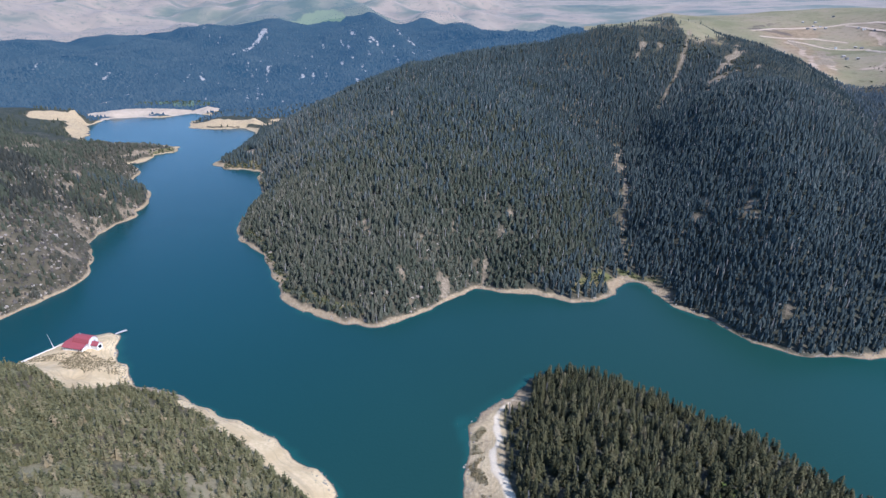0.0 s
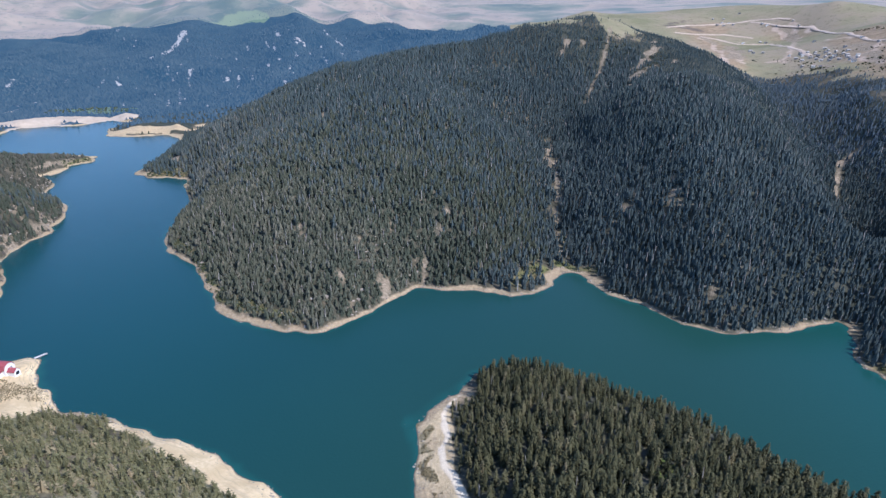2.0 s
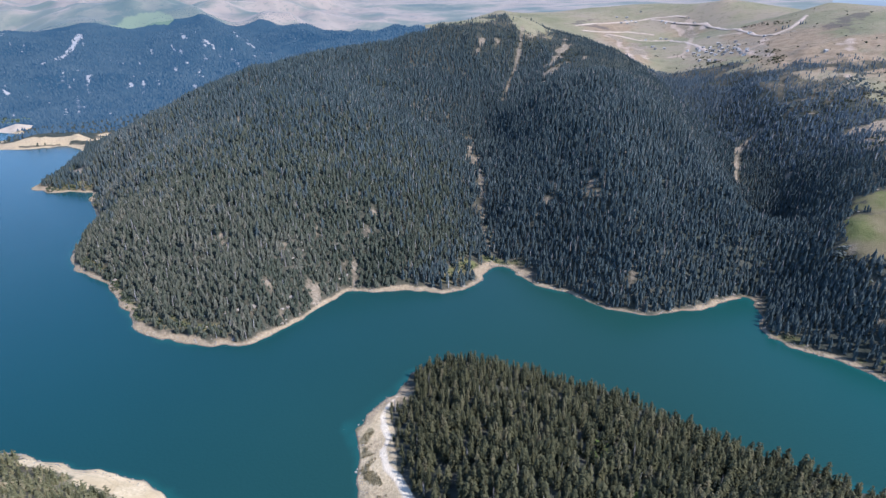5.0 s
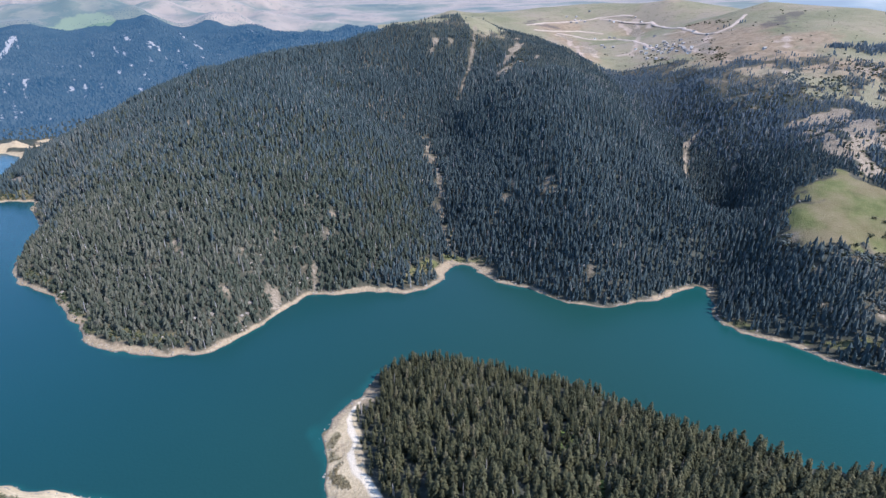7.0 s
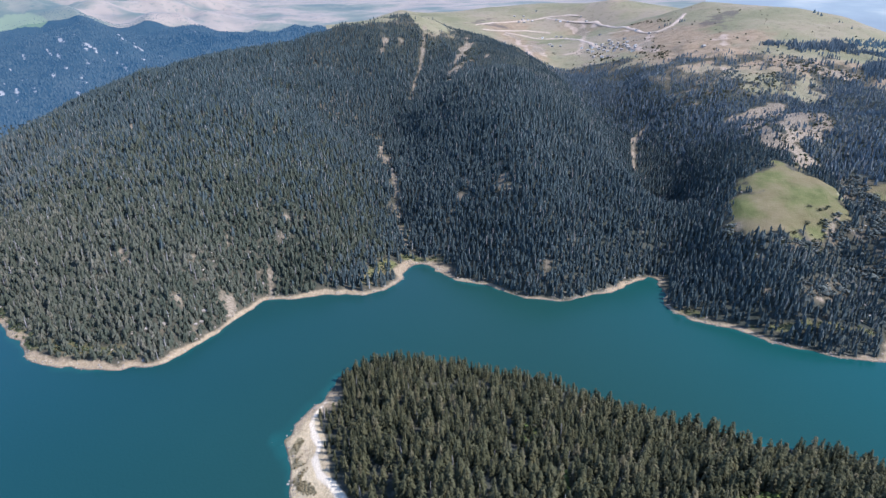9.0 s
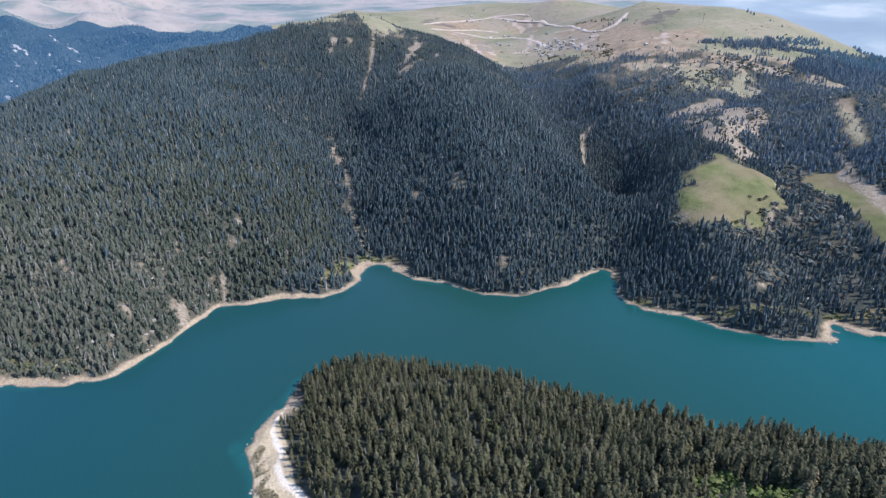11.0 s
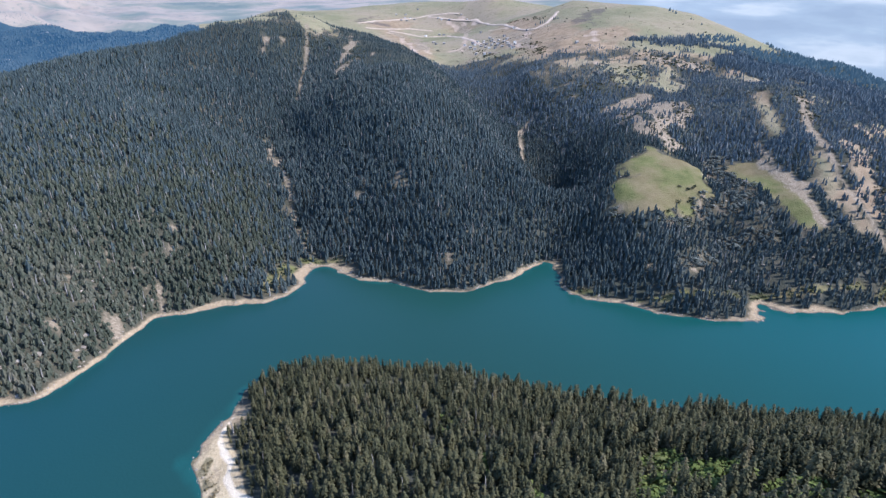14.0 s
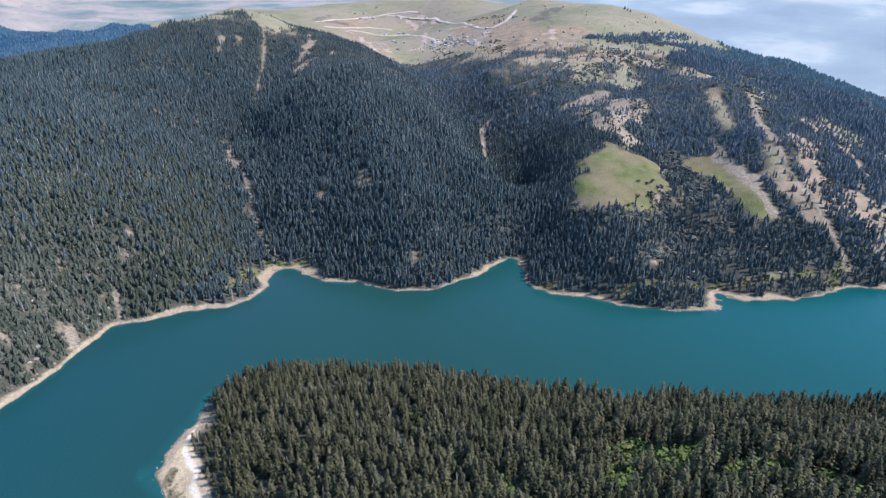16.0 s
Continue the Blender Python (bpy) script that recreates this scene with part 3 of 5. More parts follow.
def bump(n, l, bsdf, h, strength, distance):
    b = n.new("ShaderNodeBump")
    b.inputs["Strength"].default_value, b.inputs["Distance"].default_value = strength, distance
    l.new(h, b.inputs["Height"])
    l.new(b.outputs["Normal"], bsdf.inputs["Normal"])


def ground_material(name):
    m, n, l, p = material(name)
    pos = n.new("ShaderNodeNewGeometry").outputs["Position"]
    big, mid, fine = noise_node(n, l, 0.02, 3, 0.5, pos), noise_node(n, l, 0.07, 5, 0.6, pos), noise_node(n, l, 0.5, 5, 0.65, pos)
    wob = calc(n, l, "ADD", calc(n, l, "MULTIPLY_ADD", mid, 11.0, -5.5), calc(n, l, "MULTIPLY_ADD", noise_node(n, l, 0.35, 4, 0.7, pos), 8.0, -4.0))
    floor_ = ramp(n, l, mid, [(0.3, (0.07, 0.062, 0.04)), (0.5, (0.115, 0.098, 0.062)), (0.62, (0.17, 0.135, 0.09)), (0.76, (0.3, 0.235, 0.155))])
    grass = mix(n, l, span(n, l, big, 0.4, 0.62), ramp(n, l, mid, [(0.3, (0.1, 0.112, 0.036)), (0.5, (0.15, 0.152, 0.055)), (0.7, (0.2, 0.178, 0.08))]),
                ramp(n, l, mid, [(0.3, (0.165, 0.135, 0.062)), (0.7, (0.235, 0.185, 0.1))]))
    wide_ = noise_node(n, l, 0.0045, 5, 0.62, pos)
    heath = ramp(n, l, wide_, [(0.36, (0.205, 0.194, 0.104)), (0.5, (0.262, 0.23, 0.134)), (0.64, (0.325, 0.258, 0.168))])
    earth = ramp(n, l, mid, [(0.35, (0.25, 0.18, 0.108)), (0.6, (0.345, 0.252, 0.158))])
    drift = calc(n, l, "MULTIPLY_ADD", noise_node(n, l, 0.012, 5, 0.6, pos), 90.0, -45.0)
    heath = mix(n, l, span(n, l, calc(n, l, "ADD", attribute(n, "soil"), drift), -54, 2), heath, earth)
    heath = mix(n, l, calc(n, l, "MULTIPLY", span(n, l, wide_, 0.54, 0.66), 0.45), heath, (0.3, 0.245, 0.17))
    heath = mix(n, l, calc(n, l, "MULTIPLY", span(n, l, noise_node(n, l, 0.06, 7, 0.75, pos), 0.5, 0.68), 0.6), heath, (0.13, 0.125, 0.07))
    heath = mix(n, l, calc(n, l, "MULTIPLY", span(n, l, noise_node(n, l, 0.02, 7, 0.72, pos), 0.55, 0.66), 0.5), heath, (0.33, 0.25, 0.17))
    heath = mix(n, l, calc(n, l, "MULTIPLY", span(n, l, calc(n, l, "MULTIPLY_ADD", wob, 3.0, attribute(n, "heather")), -6, 10), 0.75), heath, (0.125, 0.1, 0.082))
    heath = mix(n, l, calc(n, l, "MULTIPLY", span(n, l, calc(n, l, "ADD", wob, attribute(n, "dirt")), -5, 3), 0.85), heath, ramp(n, l, mid, [(0.3, (0.38, 0.28, 0.195)), (0.65, (0.52, 0.4, 0.3))]))
    rock = ramp(n, l, fine, [(0.3, (0.165, 0.13, 0.085)), (0.5, (0.28, 0.22, 0.147)), (0.75, (0.44, 0.36, 0.262))])
    sand = mix(n, l, span(n, l, mid, 0.35, 0.7), ramp(n, l, fine, [(0.3, (0.66, 0.5, 0.28)), (0.7, (0.84, 0.67, 0.41))]), (0.6, 0.45, 0.25))
    gravel = ramp(n, l, fine, [(0.3, (0.28, 0.205, 0.118)), (0.55, (0.41, 0.31, 0.188)), (0.75, (0.56, 0.445, 0.29))])
    sand = mix(n, l, span(n, l, calc(n, l, "ADD", attribute(n, "cream"), wob), -9, 3), gravel, sand)
    levels = n.new("ShaderNodeTexNoise")
    levels.inputs["Scale"].default_value, levels.inputs["Detail"].default_value = 1.0, 3
    squash = n.new("ShaderNodeMapping")
    squash.inputs["Scale"].default_value = (0.02, 0.02, 2.2)
    l.new(pos, squash.inputs["Vector"])
    l.new(squash.outputs["Vector"], levels.inputs["Vector"])
    sand = mix(n, l, calc(n, l, "MULTIPLY", span(n, l, levels.outputs["Fac"], 0.5, 0.66), 0.32), sand, (0.33, 0.25, 0.165))
    wet = n.new("ShaderNodeSeparateXYZ")
    l.new(pos, wet.inputs["Vector"])
    sand = mix(n, l, span(n, l, wet.outputs["Z"], 0.45, 0.1), sand, (0.17, 0.14, 0.1))
    sand = mix(n, l, calc(n, l, "MULTIPLY", span(n, l, calc(n, l, "MULTIPLY_ADD", wob, 0.5, attribute(n, "weed")), -1.2, 1.2), 0.8), sand, ramp(n, l, fine, [(0.3, (0.12, 0.11, 0.055)), (0.7, (0.25, 0.21, 0.115))]))
    # Forest floor is darker where trees grow thickly.
    floor_ = mix(n, l, calc(n, l, "MULTIPLY", attribute(n, "dark_floor"), 0.85), floor_, ramp(n, l, mid, [(0.3, (0.03, 0.042, 0.034)), (0.7, (0.055, 0.068, 0.055))]))
    c = mix(n, l, span(n, l, calc(n, l, "ADD", attribute(n, "meadow"), wob), -2, 3), floor_, grass)
    c = mix(n, l, span(n, l, calc(n, l, "ADD", attribute(n, "upland"), wob), -2, 4), c, heath)
    c = mix(n, l, span(n, l, calc(n, l, "ADD", attribute(n, "scree"), wob), -2, 3), c, rock)
    c = mix(n, l, span(n, l, calc(n, l, "MULTIPLY_ADD", wob, 0.22, attribute(n, "beach")), -0.6, 0.8), c, sand)
    c = mix(n, l, span(n, l, attribute(n, "track"), -1, 1), c, (0.84, 0.7, 0.5))
    l.new(c, p.inputs["Base Color"])
    p.inputs["Roughness"].default_value = 0.95
    p.inputs["Specular IOR Level"].default_value = 0.15
    bump(n, l, p, fine, 0.6, 1.5)
    return m


def highland_material():
    """Dry pastures and bare ridges, with haze put in as a bluish glow."""
    m, n, l, p = material("highland_haze_glow")
    pos = n.new("ShaderNodeNewGeometry").outputs["Position"]
    wide_, mid, fine = noise_node(n, l, 0.0016, 4, 0.55, pos), noise_node(n, l, 0.006, 6, 0.65, pos), noise_node(n, l, 0.03, 5, 0.7, pos)
    c = ramp(n, l, wide_, [(0.34, (0.06, 0.085, 0.06)), (0.43, (0.13, 0.135, 0.085)), (0.5, (0.3, 0.225, 0.155)), (0.57, (0.23, 0.18, 0.125)), (0.66, (0.09, 0.11, 0.07))])
    c = mix(n, l, calc(n, l, "MULTIPLY", span(n, l, mid, 0.5, 0.6), 0.28), c, (0.31, 0.24, 0.165))
    c = mix(n, l, calc(n, l, "MULTIPLY", span(n, l, fine, 0.52, 0.66), 0.6), c, (0.1, 0.11, 0.075))
    c = mix(n, l, span(n, l, attribute(n, "meadow"), -8, 8), c, (0.14, 0.17, 0.085))
    l.new(c, p.inputs["Base Color"])
    p.inputs["Roughness"].default_value = 1.0
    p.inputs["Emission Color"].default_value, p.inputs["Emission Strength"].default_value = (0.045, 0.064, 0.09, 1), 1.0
    return m


def far_slope_material():
    """Wooded far slopes with bare streaks; a blue glow stands in for haze."""
    m, n, l, p = material("far_slope_haze_glow")
    pos = n.new("ShaderNodeNewGeometry").outputs["Position"]
    mid, fine = noise_node(n, l, 0.008, 5, 0.6, pos), noise_node(n, l, 0.06, 5, 0.7, pos)
    c = ramp(n, l, mid, [(0.35, (0.022, 0.034, 0.034)), (0.65, (0.05, 0.064, 0.056))])
    bare = calc(n, l, "MULTIPLY_ADD", fine, 16.0, calc(n, l, "ADD", attribute(n, "scree"), -8.0))
    c = mix(n, l, span(n, l, calc(n, l, "MULTIPLY_ADD", mid, 20.0, calc(n, l, "ADD", attribute(n, "upland"), -10.0)), -4, 6), c, ramp(n, l, fine, [(0.3, (0.13, 0.135, 0.075)), (0.7, (0.25, 0.2, 0.13))]))
    c = mix(n, l, span(n, l, bare, -3, 2), c, ramp(n, l, fine, [(0.3, (0.24, 0.215, 0.18)), (0.7, (0.42, 0.37, 0.31))]))
    c = mix(n, l, span(n, l, calc(n, l, "ADD", attribute(n, "meadow"), calc(n, l, "MULTIPLY_ADD", fine, 16.0, -8.0)), -2, 3), c, (0.13, 0.16, 0.07))
    c = mix(n, l, span(n, l, attribute(n, "beach"), -0.6, 0.8), c, ramp(n, l, fine, [(0.3, (0.4, 0.29, 0.17)), (0.7, (0.56, 0.43, 0.28))]))
    l.new(c, p.inputs["Base Color"])
    p.inputs["Roughness"].default_value = 1.0
    p.inputs["Specular IOR Level"].default_value = 0.1
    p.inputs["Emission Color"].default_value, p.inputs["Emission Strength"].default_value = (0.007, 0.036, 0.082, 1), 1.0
    return m


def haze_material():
    """Far mountains whose haze and cloud are painted as glowing colour."""
    m, n, l, p = material("mountains_haze_glow")
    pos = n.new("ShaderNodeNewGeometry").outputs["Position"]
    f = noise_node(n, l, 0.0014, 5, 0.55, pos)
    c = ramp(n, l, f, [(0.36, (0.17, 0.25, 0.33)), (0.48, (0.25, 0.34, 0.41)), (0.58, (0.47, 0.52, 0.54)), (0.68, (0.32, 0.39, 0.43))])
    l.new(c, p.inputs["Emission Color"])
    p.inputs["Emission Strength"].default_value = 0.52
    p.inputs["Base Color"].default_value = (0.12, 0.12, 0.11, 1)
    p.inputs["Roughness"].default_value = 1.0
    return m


def water_material():
    m, n, l, p = material("lake_water")
    pos = n.new("ShaderNodeNewGeometry").outputs["Position"]
    big = noise_node(n, l, 0.006, 2, 0.5, pos)
    axes = n.new("ShaderNodeSeparateXYZ")
    l.new(pos, axes.inputs["Vector"])
    # Colour runs from bluish in the west to greener in the east.
    eastward = span(n, l, calc(n, l, "MULTIPLY_ADD", axes.outputs["Y"], -0.7, axes.outputs["X"]), -610, 20)
    deep = mix(n, l, eastward, mix(n, l, big, (0.007, 0.053, 0.063), (0.01, 0.062, 0.071)), mix(n, l, big, (0.014, 0.053, 0.044), (0.018, 0.063, 0.052)))
    deep = mix(n, l, span(n, l, axes.outputs["X"], 170, 560), deep, (0.006, 0.078, 0.07))
    depth = calc(n, l, "MULTIPLY_ADD", noise_node(n, l, 0.02, 3, 0.5, pos), 5.0, calc(n, l, "ADD", attribute(n, "depth"), -2.2))
    c = mix(n, l, span(n, l, depth, -0.6, 2.0), (0.016, 0.085, 0.078), deep)
    l.new(c, p.inputs["Base Color"])
    p.inputs["Roughness"].default_value = 0.2
    p.inputs["IOR"].default_value = 1.33
    p.inputs["Specular IOR Level"].default_value = 0.36
    bump(n, l, p, noise_node(n, l, 0.6, 3, 0.6, pos), 0.25, 0.4)
    return m


def foliage_material(name, dark, light, dry, air=None, stands=0.02):
    m, n, l, p = material(name)
    pos = n.new("ShaderNodeNewGeometry").outputs["Position"]
    stand = noise_node(n, l, stands, 4, 0.55, pos)
    tone = calc(n, l, "MULTIPLY_ADD", stand, 0.5, calc(n, l, "MULTIPLY", attribute(n, "tint"), 0.62))
    c = ramp(n, l, tone, [(0.1, dark), (0.6, light), (0.86, tuple(0.6 * a + 0.4 * b for a, b in zip(light, dry))), (0.98, dry)])
    c = mix(n, l, calc(n, l, "MULTIPLY", noise_node(n, l, 1.3, 3, 0.7, pos), 0.5), c, tuple(0.5 * a for a in dark))
    l.new(c, p.inputs["Base Color"])
    p.inputs["Roughness"].default_value = 0.8
    p.inputs["Specular IOR Level"].default_value = 0.08
    # air: colour of a glow in the needles that stands in for haze
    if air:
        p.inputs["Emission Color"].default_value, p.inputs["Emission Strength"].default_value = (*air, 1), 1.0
    return m


def plain(name, colour, rough_=0.7, vary=0.25, scale=1.5):
    m, n, l, p = material(name)
    pos = n.new("ShaderNodeNewGeometry").outputs["Position"]
    f = noise_node(n, l, scale, 5, 0.65, pos)
    l.new(ramp(n, l, f, [(0.3, tuple(c * (1 - vary) for c in colour)), (0.7, tuple(min(1, c * (1 + vary)) for c in colour))]), p.inputs["Base Color"])
    p.inputs["Roughness"].default_value = rough_
    return m


GROUND, WATER = ground_material("mountain_ground"), water_material()
HIGHLAND = highland_material()
FAR_SLOPE = far_slope_material()
HAZE = haze_material()
# Hill needles are tinted bluer than the near ones to stand in for haze.
SPRUCE = foliage_material("hazed_hill_needles", (0.039, 0.055, 0.057), (0.096, 0.122, 0.114), (0.2, 0.197, 0.163))
NEAR_NEEDLES = foliage_material("near_spruce_needles", (0.031, 0.035, 0.018), (0.116, 0.111, 0.054), (0.2, 0.168, 0.094))
MIXED = foliage_material("mixed_conifer_needles", (0.036, 0.046, 0.032), (0.098, 0.107, 0.072), (0.21, 0.192, 0.138))
# Last colour here is a painted haze glow.
EASTERN = foliage_material("eastern_needles_haze_glow", (0.03, 0.042, 0.04), (0.065, 0.08, 0.07), (0.12, 0.12, 0.1), (0.02, 0.04, 0.062), 0.01)
SCRUBBY = foliage_material("pine_scrub", (0.044, 0.045, 0.032), (0.12, 0.115, 0.085), (0.26, 0.215, 0.16))
HEATH_SHRUB = foliage_material("heath_shrub", (0.055, 0.05, 0.044), (0.145, 0.128, 0.108), (0.3, 0.26, 0.21))
VERGE = foliage_material("shore_leaves", (0.04, 0.054, 0.026), (0.105, 0.12, 0.06), (0.22, 0.195, 0.11))
# Blue glow painted into the needles in place of haze.
DISTANT = foliage_material("distant_needles_haze_glow", (0.026, 0.036, 0.034), (0.078, 0.092, 0.078), (0.15, 0.145, 0.12), (0.007, 0.036, 0.082), 0.006)
PINE = foliage_material("pine_needles", (0.06, 0.062, 0.03), (0.205, 0.192, 0.095), (0.36, 0.285, 0.165))
# Paler, bluer copy of the spruce needles, with haze painted into the colour.
HAZED_SPRUCE = foliage_material("hazed_spruce_needles", (0.056, 0.078, 0.092), (0.135, 0.172, 0.188), (0.26, 0.26, 0.235))
SLOPE_SHRUB = foliage_material("slope_leaves", (0.062, 0.074, 0.062), (0.155, 0.17, 0.142), (0.29, 0.27, 0.215))
# Needles darkened in colour to imitate a cloud shadow on the west bank.
SHADOWED_SPRUCE = foliage_material("cloud_shadow_needles", (0.03, 0.034, 0.029), (0.072, 0.076, 0.062), (0.15, 0.135, 0.105))
LEAVES = foliage_material("broad_leaves", (0.055, 0.08, 0.02), (0.165, 0.2, 0.055), (0.28, 0.26, 0.1))
BARK = plain("spruce_bark", (0.13, 0.1, 0.075), 0.9)


# ---- the sheet of ground ----
def mesh_object(name, verts, faces, mat, fields=(), smooth=False):
    me = bpy.data.meshes.new(name)
    verts, faces = np.asarray(verts, np.float32), np.asarray(faces, np.int32)
    k = faces.shape[1]
    me.vertices.add(len(verts))
    me.vertices.foreach_set("co", verts.ravel())
    me.loops.add(faces.size)
    me.loops.foreach_set("vertex_index", faces.ravel())
    me.polygons.add(len(faces))
    me.polygons.foreach_set("loop_start", np.arange(0, faces.size, k, dtype=np.int32))
    me.polygons.foreach_set("use_smooth", np.full(len(faces), smooth))
    for key, values in fields:
        me.attributes.new(key, "FLOAT", "POINT").data.foreach_set("value", np.asarray(values, np.float32))
    me.update(calc_edges=True)
    me.materials.append(mat)
    return new(name, me)


def build_ground():
    turns = np.radians(np.r_[np.arange(-52, 86, 0.21), np.arange(86, 308, 2.0)])
    rings = np.r_[0.0, np.arange(6, 200, 6), np.arange(200, 700, 4), np.arange(700, 1300, 7), np.geomspace(1300, 2720, 100), np.geomspace(2760, 4900, 44)]
    split, shore = int(np.searchsorted(rings, 2750)), int(np.searchsorted(rings, 1420))
    a, r = np.meshgrid(turns, rings)
    x, y = (r * np.sin(a)).ravel(), (r * np.cos(a)).ravel()
    z = height(x, y)
    beach, meadow, scree, woods, upland = cover(x, y, z)
    # How much the floor darkens, by tree cover and by area.
    dark_floor = np.clip(woods * 2 - 0.4, 0, 1) * np.maximum(np.clip((np.hypot(x, y) - 900) / 300, 0, 1), np.maximum(np.clip((x - 120) / 200, 0, 1) * (y + 0.62 * x > 420), np.where((x > 30) & (y + 0.62 * x < 420), 0.8, np.where(x < -330, 0.25, np.where(y > 380, 0.5, 0))))) * np.where(np.hypot(x, y) < 1250, 0.85, 1)
    fields = (("beach", beach), ("meadow", meadow), ("scree", scree), ("upland", upland), ("dark_floor", dark_floor), ("cream", np.minimum(np.where(np.hypot(x, y) > 1000, -4, near_lines(x, y, SANDS)), np.where((x > 0) & (y < 330), -4 + 7 * rough(x, y, 12, 36), 99))), ("track", near_lines(x, y, TRACKS)), ("soil", near_lines(x, y, SOIL)), ("heather", near_lines(x, y, HEATHER)), ("dirt", near_lines(x, y, DIRT)), ("weed", near_lines(x, y, TIP_WEEDS)))
    verts, nt = np.c_[x, y, z], len(turns)

    def sheet(name, first, last, mat, sector=None):
        i = np.arange(nt * (last - first)).reshape(last - first, nt)
        j = np.roll(i, -1, axis=1)
        if sector is not None:
            i, j = i[:, sector], j[:, sector]
        quads = np.stack([i + nt, j + nt, j, i], -1).reshape(-1, 4)
        part = slice(first * nt, (last + 1) * nt)
        return mesh_object(name, verts[part], quads, mat, [(k, v[part]) for k, v in fields], True)

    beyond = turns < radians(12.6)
    tagged(sheet("backdrop_ridge", shore, split, FAR_SLOPE, beyond), "far wooded ridge with pale bare streaks, blue haze put in as glow", "mountains", kind="structure")
    tagged(sheet("ground_plateau", shore, split, GROUND, ~beyond), "grassy upland plateau with bare earth behind the hills", "ground", kind="structure")
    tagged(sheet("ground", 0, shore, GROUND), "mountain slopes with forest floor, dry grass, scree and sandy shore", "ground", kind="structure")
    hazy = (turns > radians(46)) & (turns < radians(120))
    tagged(sheet("backdrop", split, len(rings) - 1, HIGHLAND, ~hazy), "pale distant highlands with haze put in as glow", "mountains", kind="structure")
    tagged(sheet("backdrop_haze", split, len(rings) - 1, HAZE, hazy), "far mountains with haze and cloud painted as glow", "mountains", kind="structure")


build_ground()


ROAD_EARTH = plain("pale_road_earth", (0.5, 0.385, 0.285), 0.95, 0.2, 0.06)


def dirt_road(points):
    """A graded strip of bare earth laid over the slopes, with banks let into the ground."""
    path = []
    for (ax, ay), (bx, by) in zip(points, points[1:]):
        n = max(1, int(math.hypot(bx - ax, by - ay) / 9))
        path += [(ax + (bx - ax) * k / n, ay + (by - ay) * k / n) for k in range(n)]
    path = np.array(path + [points[-1]])
    path += np.c_[rough(path[:, 0], path[:, 1], 45, 81), rough(path[:, 0], path[:, 1], 45, 82)] * 2.5
    run = np.gradient(path, axis=0)
    side = np.c_[-run[:, 1], run[:, 0]] / np.linalg.norm(run, axis=1)[:, None]
    half = 3.4 + 1.0 * rough(path[:, 0], path[:, 1], 30, 83)
    grade = np.convolve(np.pad(height(path[:, 0], path[:, 1]), 3, mode="edge"), np.full(7, 1 / 7), "valid")
    rows = []
    for out, drop in ((-1.7, 2.2), (-1, 0), (1, 0), (1.7, 2.2)):
        q = path + side * (half * out)[:, None]
        rows.append(np.c_[q, np.maximum(grade, height(q[:, 0], q[:, 1])) + 0.7 - drop * 0.9])
    verts = np.stack(rows, 1).reshape(-1, 3)
    i = (np.arange(len(path) - 1)[:, None] * 4 + np.arange(3)).ravel()
    ob = mesh_object("road", verts, np.stack([i, i + 1, i + 5, i + 4], -1), ROAD_EARTH, (), True)
    return tagged(ob, "pale dirt road winding over the upland pasture", "road", kind="structure")


for points in UPLAND_ROADS:
    dirt_road(points)


def build_water():
    xs, ys = np.arange(-900, 1100, 7.0), np.arange(-120, 1430, 7.0)
    gx, gy = np.meshgrid(xs, ys)
    d = -height(gx.ravel(), gy.ravel())
    n = len(xs)
    i = (np.arange(len(ys) - 1)[:, None] * n + np.arange(n - 1)).ravel()
    quads = np.stack([i, i + 1, i + n + 1, i + n], -1)
    quads = quads[d[quads].max(1) > -6]
    used, back = np.unique(quads, return_inverse=True)
    verts = np.c_[gx.ravel(), gy.ravel(), np.zeros(gx.size)][used]
    ob = mesh_object("water", verts, back.reshape(-1, 4), WATER, [("depth", d[used])], True)
    return tagged(ob, "calm blue-green reservoir water between forested hills", "lake", kind="structure")


water = build_water()


# ---- conifers ----
def fan_tree(tiers, spikes, slim, rng, top=1.0, foot=0.06, blunt=0.0, ragged=0.15):
    """A conifer one metre high: ragged skirts of boughs over one another. Vertices and triangles."""
    v, f = [], []
    for k in range(tiers):
        u = k / tiers
        low = foot + (top - foot) * u * 0.93
        high = min(top, low + (top - foot) * (1.55 / tiers + 0.05)) if tiers > 1 else top
        rad = slim * ((1 - u) ** (0.72 - blunt * 0.3)) * rng.uniform(1 - 1.3 * ragged, 1 + ragged) + 0.02
        if k == 0:
            rad *= 0.8
        base = len(v)
        lean = rng.normal(0, 0.012, 2)
        v.append((lean[0], lean[1], high))
        m = 2 * spikes
        a0 = rng.uniform(0, 6.28)
        for s in range(m):
            a = a0 + 6.2832 * (s + rng.uniform(-0.25, 0.25)) / m
            long = s % 2 == 0
            r = rad * (rng.uniform(0.7, 1.3) if long else rng.uniform(0.42, 0.68))
            v.append((r * math.cos(a), r * math.sin(a), low - (0.35 * r if long else -0.02)))
        for s in range(m):
            f.append((base, base + 1 + s, base + 1 + (s + 1) % m))
    return np.array(v), np.array(f)


